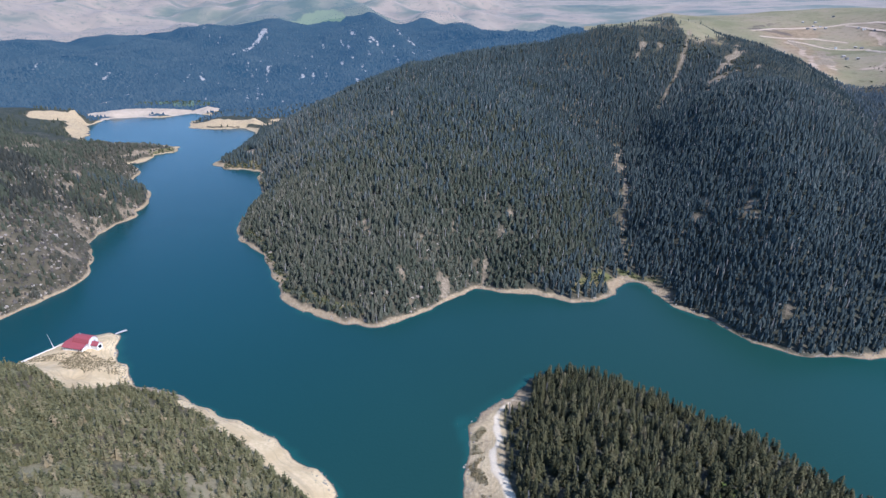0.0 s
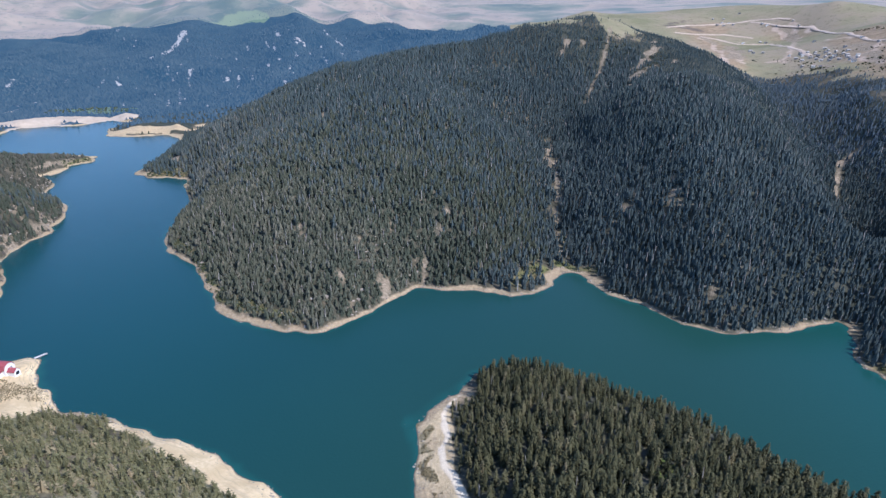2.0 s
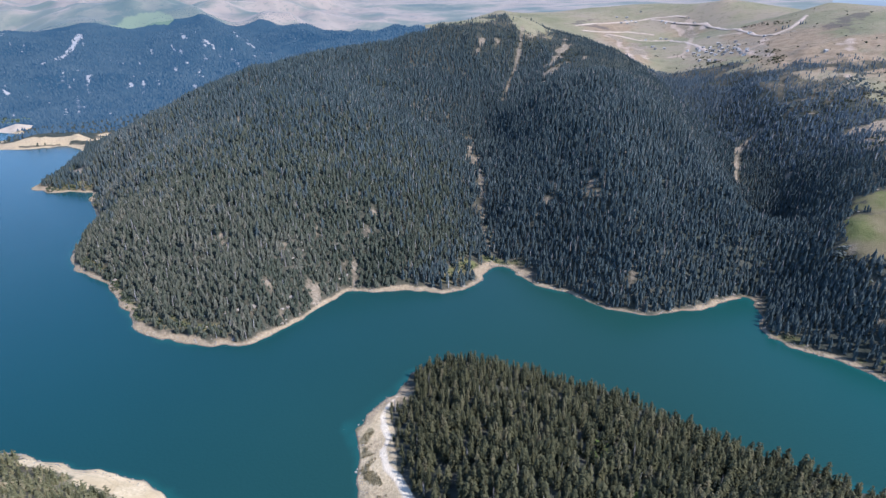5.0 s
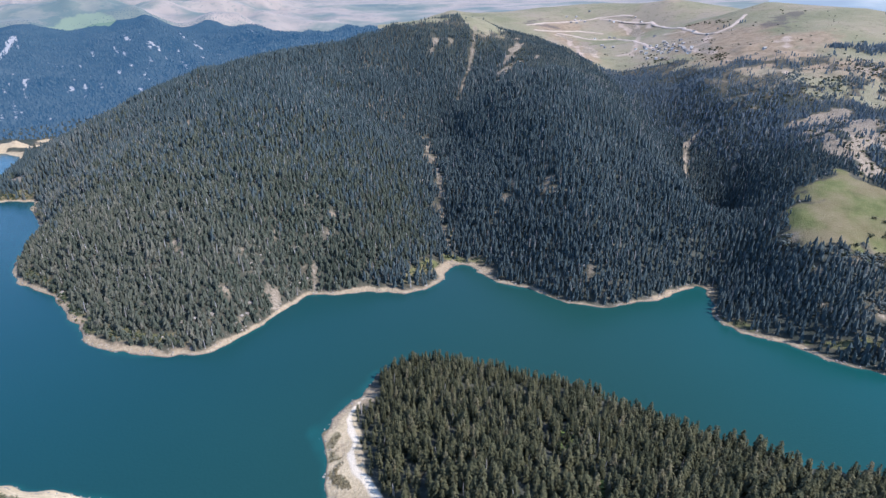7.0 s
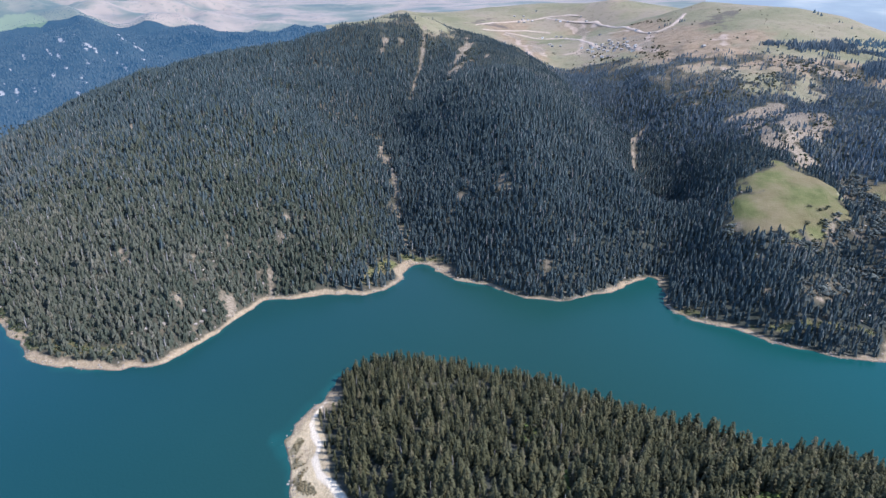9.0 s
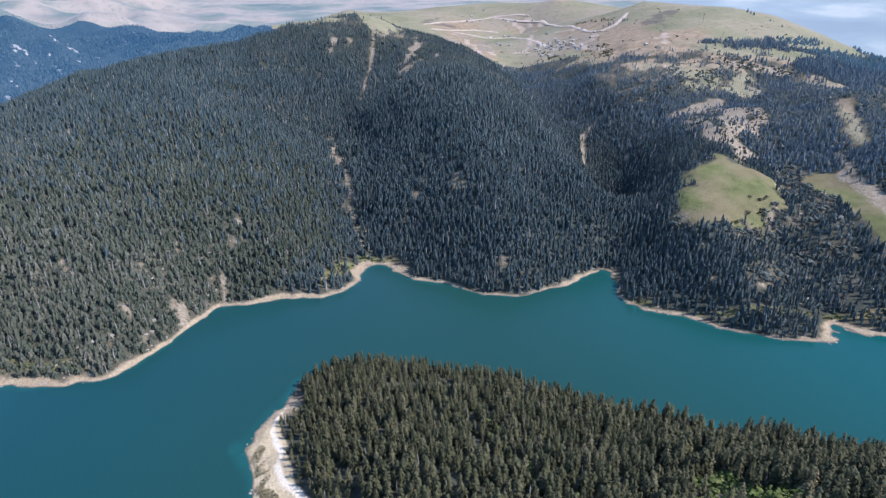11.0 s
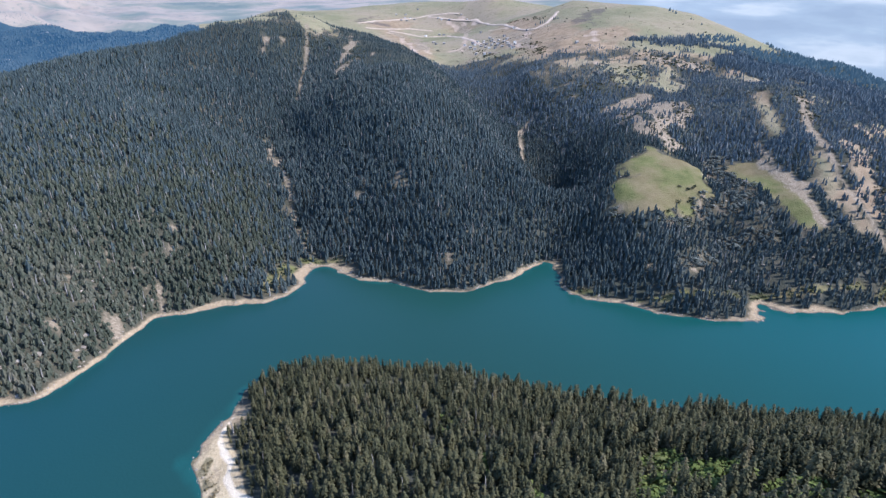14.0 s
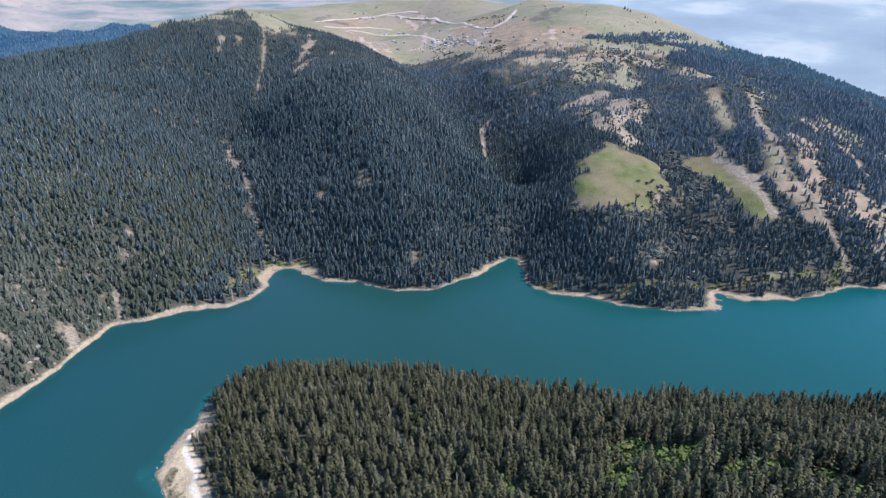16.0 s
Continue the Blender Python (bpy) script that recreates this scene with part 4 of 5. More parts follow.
def scatter(x, y, z, size, wide, templates, rng, paler=0.0, spread=0.26):
    """Vertices, triangles and a tint for each vertex, of trees at places."""
    pick = rng.integers(0, len(templates), len(x))
    turn = rng.uniform(0, 6.2832, len(x))
    tone = np.clip(rng.normal(0.45, spread, len(x)) + paler, 0, 1.3)
    vs, fs, ts, start = [], [], [], 0
    for k, (tv, tf) in enumerate(templates):
        w = np.where(pick == k)[0]
        if not len(w):
            continue
        c, s = np.cos(turn[w])[:, None], np.sin(turn[w])[:, None]
        wd = (size[w] * wide[w])[:, None]
        px = x[w, None] + (tv[:, 0] * c - tv[:, 1] * s) * wd
        py = y[w, None] + (tv[:, 0] * s + tv[:, 1] * c) * wd
        pz = z[w, None] + tv[:, 2] * size[w, None]
        vs.append(np.stack([px, py, pz], -1).reshape(-1, 3))
        fs.append((tf[None] + (np.arange(len(w)) * len(tv))[:, None, None] + start).reshape(-1, 3))
        bough = lattice(np.maximum(np.arange(len(tv)) - 6, -1) // 4, np.full(len(tv), k), 91) - 0.5
        ts.append((tone[w, None] + (0.45 if len(tv) > 200 else 0.12) * bough[None]).ravel())
        start += len(w) * len(tv)
    return np.vstack(vs), np.vstack(fs), np.concatenate(ts)


def places(x0, x1, y0, y1, step, rng, extra=None):
    """Places where trees stand within a rectangle."""
    gx, gy = np.meshgrid(np.arange(x0, x1, step), np.arange(y0, y1, step))
    x = (gx + rng.uniform(-0.48, 0.48, gx.shape) * step).ravel()
    y = (gy + rng.uniform(-0.48, 0.48, gy.shape) * step).ravel()
    z = height(x, y)
    keep = z > 0.7
    x, y, z = x[keep], y[keep], z[keep]
    thick = cover(x, y, z)[3] * np.clip(1.12 + 0.35 * rough(x, y, 45, 31) + 0.3 * rough(x, y, 17, 32), 0, 1)
    if extra is not None:
        thick = thick * extra(x, y, z)
    keep = rng.uniform(0, 1, len(x)) < thick
    return x[keep], y[keep], z[keep] - 0.2


def bough_tree(r, boughs, slim, size=0.13):
    """A spruce one metre high: drooping boughs of uneven length round a dark inner cone."""
    v, f = [(0, 0, 0.97)], []
    for s in range(5):
        a = 6.2832 * s / 5
        v.append((slim * 0.55 * math.cos(a), slim * 0.55 * math.sin(a), 0.08))
        f.append((0, 1 + s, 1 + (s + 1) % 5))
    a = r.uniform(0, 6.28)
    for q in range(boughs):
        h = 0.07 + 0.9 * ((q + r.uniform(0, 1)) / boughs) ** 1.15
        a += 2.4 + r.normal(0, 0.35)
        w = slim * (1 - h) ** 0.52 * r.uniform(0.45, 1.15)
        c = np.array((w * math.cos(a), w * math.sin(a), h))
        out = np.array((math.cos(a), math.sin(a), r.uniform(-0.75, 0.1)))
        side = np.array((-math.sin(a), math.cos(a), r.normal(0, 0.35)))
        k, s = len(v), size * r.uniform(0.6, 1.1) * (1.1 - 0.55 * h)
        v += [c - out * s * 0.7 + (0, 0, 0.02), c - side * s * 0.55, c + out * s * 0.75, c + side * s * 0.55]
        f += [(k, k + 1, k + 2), (k, k + 2, k + 3)]
    return np.array(v), np.array(f)


rng = np.random.default_rng(7)
NEAR_SPRUCE = [bough_tree(rng, 76, s, 0.1) for s in (0.17, 0.19, 0.16, 0.2, 0.17, 0.21, 0.18, 0.16, 0.18, 0.21)]
SLOPE_PINE = [bough_tree(rng, 15, s, 0.2) for s in (0.24, 0.28, 0.22, 0.3, 0.26, 0.24, 0.27, 0.25)]
MID_SPRUCE = [fan_tree(3, 4, 0.2, rng, blunt=0.75) for _ in range(12)]
SMALL_SPRUCE = [fan_tree(2, 4, 0.21, rng, blunt=0.6) for _ in range(10)]


LOW_BUSH = [fan_tree(2, 5, 0.42, rng, foot=0.0, blunt=1.2, ragged=0.3) for _ in range(10)]
FAR_SPRUCE = [fan_tree(1, 3, 0.22, rng) for _ in range(8)]


def forest(name, label, at, size, wide, templates, mat, paler=0.0, spread=0.26, kind="stuff"):
    x, y, z = at
    v, f, t = scatter(x, y, z, size, wide, templates, rng, paler, spread)
    ob = mesh_object(name, v, f, mat, [("tint", t)])
    return tagged(ob, label, "forest", kind=kind)


def on_promontory(x, y, z):
    return ((x > 0) & (x * 0.62 + y < 420)) * np.where(np.hypot(x, y) > 105, 1, 0.45) * np.clip(0.86 + 0.5 * rough(x, y, 11, 33), 0, 1)


trees = places(0, 430, 20, 352, 3.85, rng, on_promontory)
single = (np.abs(trees[0] - 108) < 56) & (np.abs(trees[1] - 170) < 60) & (trees[0] + trees[1] * 0.9 > 215) & (trees[0] + trees[1] * 0.9 < 282)
chosen = np.where(single)[0][:300]
single = np.zeros(len(single), bool)
single[chosen] = True
p = tuple(c[~single] for c in trees)
n = len(p[0])
forest("promontory_forest", "dense dark green spruce forest on the wooded promontory", p, rng.normal(11.4, 1.5, n).clip(6, 15) * np.where(p[0] > 165, 1.0 + 0.22 * np.clip((p[0] - 165) / 40, 0, 1), 1) * np.clip(0.76 + p[2] / 40, 0.76, 1) * np.clip(0.5 - near_lines(p[0], p[1], SANDS) / 22, 0.5, 1), rng.uniform(0.85, 1.2, n), NEAR_SPRUCE, NEAR_NEEDLES, 0.0, 0.32)

p = places(-330, 0, 30, 330, 2.6, rng, lambda x, y, z: np.where(np.hypot(x, y) > 135, 0.93, 0.3))
n = len(p[0])
forest("near_slope_forest", "olive green young pines on a dry slope above the beach", p, rng.normal(5.0, 1.3, n).clip(2, 8.5), rng.uniform(0.9, 1.35, n), SLOPE_PINE, PINE, 0.0, 0.32)

def hill_forest(name, label, p, size, mat, split, broad=1.0):
    """A forest whose far half takes plainer trees."""
    n = len(p[0])
    wide = rng.uniform(0.85, 1.2, n) * broad
    paler = 0.38 * np.clip((70 - p[0]) / 120, 0, 1) * np.clip((115 - p[2]) / 70, 0, 1) * (p[0] > -300)
    # Tone also paints light: hazy and sunlit slopes paler, shaded flank and valley darker.
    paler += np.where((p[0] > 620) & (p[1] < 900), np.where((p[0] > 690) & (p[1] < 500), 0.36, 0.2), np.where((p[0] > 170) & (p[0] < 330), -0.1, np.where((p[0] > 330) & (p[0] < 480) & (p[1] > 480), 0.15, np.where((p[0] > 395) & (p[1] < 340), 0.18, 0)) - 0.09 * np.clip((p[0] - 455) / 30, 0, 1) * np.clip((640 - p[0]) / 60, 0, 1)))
    for suffix, k, shapes in (("lower_", ~split, MID_SPRUCE), ("upper_", split, SMALL_SPRUCE)):
        forest(suffix + name, label, tuple(c[k] for c in p), size[k], wide[k], shapes, mat, paler[k], 0.18)


p = places(-420, 440, 230, 1200, 3.75, rng, lambda x, y, z: (x * 0.62 + y > np.where(x > 0, 425, 345)) * np.where((y > 1130) & (x < 300), 0.08, 1.0))
tall = (rng.normal(9.3, 1.4, len(p[0])) - np.clip((p[2] - 110) / 22, 0, 4)).clip(4, 13)
edge = np.interp(p[1], (430, 500, 640, 800, 880, 1020), (60, 140, 185, 205, 190, 160)) + 22 * rough(p[0], p[1], 50, 35)
spur = rng.uniform(0, 1, len(p[0])) < np.clip((edge - p[0]) / 40 + 0.5, 0, 1) * np.clip(1.1 - np.clip(p[2] - 25, 0, 200) / 150 - np.clip(p[0] - 20, 0, 200) / 340, 0.36, 1) * np.clip((930 - p[1]) / 300, 0.28, 1)
hill_forest("west_spur_forest", "olive mixed conifer forest on the sunny spur above the lake", tuple(c[spur] for c in p), tall[spur] * 0.82, MIXED, p[1][spur] > 700, 1.48)
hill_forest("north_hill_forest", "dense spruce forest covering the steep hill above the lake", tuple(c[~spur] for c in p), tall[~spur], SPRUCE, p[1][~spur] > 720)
gx, gy = np.meshgrid(np.arange(-250, 75, 3.7), np.arange(395, 660, 3.7))
x, y = (gx + rng.uniform(-2, 2, gx.shape)).ravel(), (gy + rng.uniform(-2, 2, gy.shape)).ravel()
z = height(x, y)
beach, _, scree, _, _ = cover(x, y, z)
k = (z > 1.5) & (beach < -0.8) & (scree < 0) & (rng.uniform(0, 1, len(x)) < np.clip(0.95 - (y - 520) / 200 + 0.3 * rough(x, y, 30, 37), 0, 0.92))
n = int(k.sum())
forest("spur_undergrowth", "low olive pines and shrubs under the conifers of the spur", (x[k], y[k], z[k] - 0.2), rng.normal(3.2, 0.9, n).clip(1.4, 5.5), rng.uniform(1.1, 1.7, n), LOW_BUSH, MIXED, 0.1)
p = places(390, 1080, 90, 1300, 3.6, rng, lambda x, y, z: ((x > 440) | (y < 230)).astype(float))
tall = (rng.normal(7.0, 1.4, len(p[0])) - np.clip((p[2] - 60) / 20, 0, 3) + np.where(p[0] > 900, 2.6, 0)).clip(2.2, 10.5)
# Share of trees with haze-tinted needles, growing eastward.
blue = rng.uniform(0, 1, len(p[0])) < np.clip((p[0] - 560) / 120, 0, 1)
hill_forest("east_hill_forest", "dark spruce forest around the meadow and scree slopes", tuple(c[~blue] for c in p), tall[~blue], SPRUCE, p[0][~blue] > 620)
hill_forest("east_slope_forest", "spruce forest on the high slopes of the east hill, tinted blue for haze", tuple(c[blue] for c in p), tall[blue], HAZED_SPRUCE, p[0][blue] > 620, 1.15)
gx, gy = np.meshgrid(np.arange(400, 930, 4.2), np.arange(150, 700, 4.2))
x, y = (gx + rng.uniform(-2, 2, gx.shape)).ravel(), (gy + rng.uniform(-2, 2, gy.shape)).ravel()
z = height(x, y)
beach, meadow, scree, _, _ = cover(x, y, z)
k = ((x > 590) | (y < 335)) & (z > 4) & (beach < -1) & (scree < -2) & (meadow < -3) & (near_lines(x, y, TAN_SLOPES) < -4) & (rng.uniform(0, 1, len(x)) < np.clip(0.34 + 0.5 * rough(x, y, 26, 44), 0.03, 0.75))
n = int(k.sum())
forest("east_slope_shrubs", "rounded grey-green shrubs between the spruces of the east slopes", (x[k], y[k], z[k] - 0.15), rng.normal(3.3, 0.9, n).clip(1.4, 6), rng.uniform(1.3, 2.1, n), LOW_BUSH, SLOPE_SHRUB, 0.1, 0.34)
p = places(-800, -330, 330, 1240, 3.7, rng, lambda x, y, z: np.clip(1.05 + 0.4 * rough(x, y, 30, 41), 0, 1))
n = len(p[0])
west = (rng.uniform(0, 1, n) < np.clip((p[2] - 26) / 50, 0.08, 0.85) + 0.3 * rough(p[0], p[1], 60, 42)) & (near_lines(p[0], p[1], SHADOW_STAND) < 2)
shadowed = near_lines(p[0], p[1], SHADOW_STAND) >= 2
forest("west_bank_spruces", "dense spruces of the west bank, darkened to stand in for a cloud shadow", tuple(c[shadowed] for c in p), rng.normal(8.5, 1.2, n).clip(5, 11)[shadowed], rng.uniform(1.0, 1.4, n)[shadowed], SMALL_SPRUCE, SHADOWED_SPRUCE)
forest("west_bank_forest", "mixed spruce and pine forest on the rocky west bank", tuple(c[west] for c in p), rng.normal(6.4, 1.6, n).clip(2.5, 11)[west], rng.uniform(1.2, 1.8, n)[west], SMALL_SPRUCE, MIXED)
bushy = ~west & ~shadowed & (p[0] > -620) & (p[1] < 1000) & (rng.uniform(0, 1, n) < 0.6)
forest("west_bank_scrub", "olive brown pine scrub between rocks on the west bank", tuple(c[bushy] for c in p), rng.normal(4.3, 1.1, n).clip(1.8, 7)[bushy], rng.uniform(1.2, 1.8, n)[bushy], LOW_BUSH, SCRUBBY)
gx, gy = np.meshgrid(np.arange(-500, -330, 3.1), np.arange(330, 740, 3.1))
x, y = (gx + rng.uniform(-1.5, 1.5, gx.shape)).ravel(), (gy + rng.uniform(-1.5, 1.5, gy.shape)).ravel()
z = height(x, y)
k = (z > 1.8) & (cover(x, y, z)[2] < 2) & (rng.uniform(0, 1, len(x)) < np.clip(0.7 + 0.5 * rough(x, y, 22, 43), 0.15, 0.95))
n = int(k.sum())
forest("west_bank_shrubs", "grey-brown shrubs and heath covering the west bank", (x[k], y[k], z[k] - 0.15), rng.normal(1.9, 0.6, n).clip(0.8, 3.6), rng.uniform(1.3, 2.0, n), LOW_BUSH, HEATH_SHRUB, 0.05, 0.34)
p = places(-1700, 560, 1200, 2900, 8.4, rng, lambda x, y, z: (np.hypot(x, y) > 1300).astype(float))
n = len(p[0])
forest("backdrop_ridge_forest", "distant spruce forest on the far ridge, blue haze put in as glow", p, rng.normal(6.2, 1.3, n).clip(3, 9) * np.clip((2950 - np.hypot(p[0], p[1])) / 450, 0.3, 1), rng.uniform(2.3, 3.3, n), FAR_SPRUCE, DISTANT, 0.0, 0.12, kind="structure")
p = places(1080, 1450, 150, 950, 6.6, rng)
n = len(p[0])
forest("backdrop_east_forest", "distant spruce forest along the far eastern ridge, haze put in as glow", p, rng.normal(6.5, 1.5, n).clip(3, 10), rng.uniform(1.7, 2.4, n), FAR_SPRUCE, EASTERN, kind="structure")


# ---- single spruces of the promontory ----
def part(name, verts, faces, mat, parent, label="", fields=()):
    ob = mesh_object(name, verts, faces, mat, fields)
    ob.parent = parent
    if label:
        ob["label"] = label
    return ob


def tube(points, radii, sides=6):
    """A tapered round bar through points."""
    v, f = [], []
    for k, (c, r) in enumerate(zip(points, radii)):
        for s in range(sides):
            a = 6.2832 * s / sides
            v.append((c[0] + r * math.cos(a), c[1] + r * math.sin(a), c[2]))
    for k in range(len(points) - 1):
        for s in range(sides):
            a, b = k * sides + s, k * sides + (s + 1) % sides
            f.append((a, b, b + sides, a + sides))
    return v, f


def spruce(variant, r):
    ob = new("spruce")
    tagged(ob, "dark green spruce with drooping boughs on the promontory", "tree", "spruces on the promontory")
    tv, tf = bough_tree(r, 90, 0.21, 0.105)
    tv = tv * 11.4
    part("crown", tv, tf, NEAR_NEEDLES, ob, "", [("tint", 0.25 + 0.06 * variant + 0.45 * (lattice(np.maximum(np.arange(len(tv)) - 6, -1) // 4, np.full(len(tv), variant), 92) - 0.5))])
    part("trunk", *tube([(0, 0, -0.6), (0.02, 0, 4), (0, 0.02, 9.8)], [0.24, 0.16, 0.03]), BARK, ob, "grey-brown bark")
    return ob


variants = [spruce(k, rng) for k in range(8)]
for k, i in enumerate(chosen):
    s = rng.normal(1.0, 0.13)
    m = Matrix.LocRotScale((trees[0][i], trees[1][i], trees[2][i]), Euler((rng.normal(0, 0.02), rng.normal(0, 0.02), rng.uniform(0, 6.28))), None)
    if k < 8:
        ob = variants[k]
        ob.matrix_basis = m
    else:
        ob = copy_thing(variants[k % 8], m)
    w = s * rng.uniform(0.9, 1.12)
    ob.scale = (w, w, s)


# ---- bushes ----
def leaf_bush(r, leaves=30):
    """A bush one metre high of many small tilted leaf clumps."""
    v, f = [], []
    for _ in range(leaves):
        d = r.normal(0, 1, 3)
        d /= np.linalg.norm(d)
        c = d * r.uniform(0.25, 0.62) * np.array((1, 1, 0.75)) + (0, 0, 0.5)
        a, b = np.cross(d, (0.3, 0.5, 0.8)), d
        a /= np.linalg.norm(a) + 1e-9
        b = np.cross(d, a) * 0.9 + 0.3 * d
        k = len(v)
        h = r.uniform(0.12, 0.26)
        v += [c - a * h, c - b * h * 0.7, c + a * h, c + b * h]
        f += [(k, k + 1, k + 2), (k, k + 2, k + 3)]
    return np.array(v), np.array(f)


BUSHES = [leaf_bush(rng) for _ in range(8)]


def thicket(name, label, lines, step, size, mat, lowest=0.8, share=0.7):
    xs = [min(a[0], a[2]) - a[4] - 6 for a in lines], [max(a[0], a[2]) + a[4] + 6 for a in lines]
    ys = [min(a[1], a[3]) - a[4] - 6 for a in lines], [max(a[1], a[3]) + a[4] + 6 for a in lines]
    gx, gy = np.meshgrid(np.arange(min(xs[0]), max(xs[1]), step), np.arange(min(ys[0]), max(ys[1]), step))
    x = (gx + rng.uniform(-0.5, 0.5, gx.shape) * step).ravel()
    y = (gy + rng.uniform(-0.5, 0.5, gy.shape) * step).ravel()
    k = (near_lines(x, y, lines) > 0) & (rng.uniform(0, 1, len(x)) < share + 0.5 * rough(x, y, 9, 51))
    x, y = x[k], y[k]
    z = height(x, y)
    k = z > lowest
    x, y, z = x[k], y[k], z[k] - 0.15
    n = len(x)
    v, f, t = scatter(x, y, z, rng.normal(size, size * 0.3, n).clip(size * 0.3, size * 2), rng.uniform(1.0, 1.7, n), BUSHES, rng)
    tagged(mesh_object(name, v, f, mat, [("tint", t)]), label, "bushes", kind="stuff")


thicket("glade_bushes", "bright green leafy bushes in forest glades", [(a, b, c, d, r + 3, g) for a, b, c, d, r, g in GLADES], 2.4, 3.0, LEAVES, share=0.65)
thicket("shore_bushes", "green shrubs along the lake shore and gullies", SHORE_GREEN, 2.9, 1.8, VERGE, share=0.55)
DRY = foliage_material("dry_scrub", (0.16, 0.13, 0.065), (0.32, 0.255, 0.14), (0.46, 0.37, 0.23))
SCRUB = [(-290, 346, -253, 345, 5, 5), (-256, 346, -222, 334, 8, 6), (-238, 346, -216, 330, 7, 6), (-262, 336, -240, 330, 3, 6)]
thicket("tip_weeds", "low olive brown weeds on the sandy tip", TIP_WEEDS, 0.8, 0.7, DRY, share=0.5)
thicket("dry_scrub", "low brown scrub on the sandy spit", SCRUB, 0.85, 0.6, DRY, share=0.55)
thicket("meadow_edge_shrubs", "rounded grey-green shrubs at the meadow edge", SHRUBBY, 3.1, 2.9, SLOPE_SHRUB, share=0.65)
SLOPE_GREEN = foliage_material("slope_shrub", (0.045, 0.05, 0.028), (0.1, 0.104, 0.055), (0.2, 0.165, 0.1))
SLOPES = [(638, 535, 687, 536, 16, 20), (622, 491, 611, 421, 22, 20), (695, 465, 669, 442, 14, 14), (567, 405, 577, 379, 10, 10), (513, 319, 508, 304, 10, 8), (491, 310, 477, 291, 10, 8),
          (463, 302, 426, 314, 8, 8), (431, 339, 428, 320, 6, 6), (771, 271, 695, 201, 16, 16), (695, 201, 653, 190, 16, 14), (800, 221, 800, 211, 14, 14), (875, 653, 924, 583, 22, 26),
          (799, 629, 679, 628, 22, 26), (825, 387, 765, 339, 12, 10), (404, 1041, 440, 1000, 18, 16), (470, 960, 420, 900, 14, 14), (855, 945, 805, 860, 22, 22), (811, 1060, 788, 959, 10, 26), (1065, 1270, 1051, 1125, 8, 22)]
thicket("slope_shrubs", "grey-green shrubs dotted over bare stony slopes", SLOPES, 4.8, 2.4, SLOPE_GREEN, share=0.42)


# ---- red-roofed house on the spit ----
def box(x0, x1, y0, y1, z0, z1):
    v = [(x, y, z) for z in (z0, z1) for x, y in ((x0, y0), (x1, y0), (x1, y1), (x0, y1))]
    return v, [(3, 2, 1, 0), (4, 5, 6, 7), (0, 1, 5, 4), (1, 2, 6, 5), (2, 3, 7, 6), (3, 0, 4, 7)]


def slab(profile, x0, x1):
    """A profile in y and z drawn out along x, with closed ends."""
    n = len(profile)
    bm = bmesh.new()
    a = [bm.verts.new((x0, y, z)) for y, z in profile]
    b = [bm.verts.new((x1, y, z)) for y, z in profile]
    for i in range(n):
        bm.faces.new((a[i], a[(i + 1) % n], b[(i + 1) % n], b[i]))
    bm.faces.new(a)
    bm.faces.new(b[::-1])
    bmesh.ops.recalc_face_normals(bm, faces=bm.faces)
    return bm


def bm_part(name, bm, mat, parent, label=""):
    me = bpy.data.meshes.new(name)
    bm.to_mesh(me)
    bm.free()
    me.materials.append(mat)
    ob = new(name, me)
    ob.parent = parent
    if label:
        ob["label"] = label
    return ob


WHITE = plain("white_render", (0.78, 0.77, 0.74), 0.85, 0.06, 0.8)
RED = plain("red_sheet_roof", (0.34, 0.075, 0.085), 0.7, 0.15, 1.2)
DARK = plain("dark_glass", (0.02, 0.025, 0.03), 0.12, 0.2)
GREY = plain("weathered_grey", (0.3, 0.3, 0.29), 0.8, 0.2)
CONCRETE = plain("pale_concrete", (0.6, 0.57, 0.52), 0.9, 0.12, 0.4)
WOOD = plain("grey_timber", (0.25, 0.21, 0.17), 0.85, 0.25)


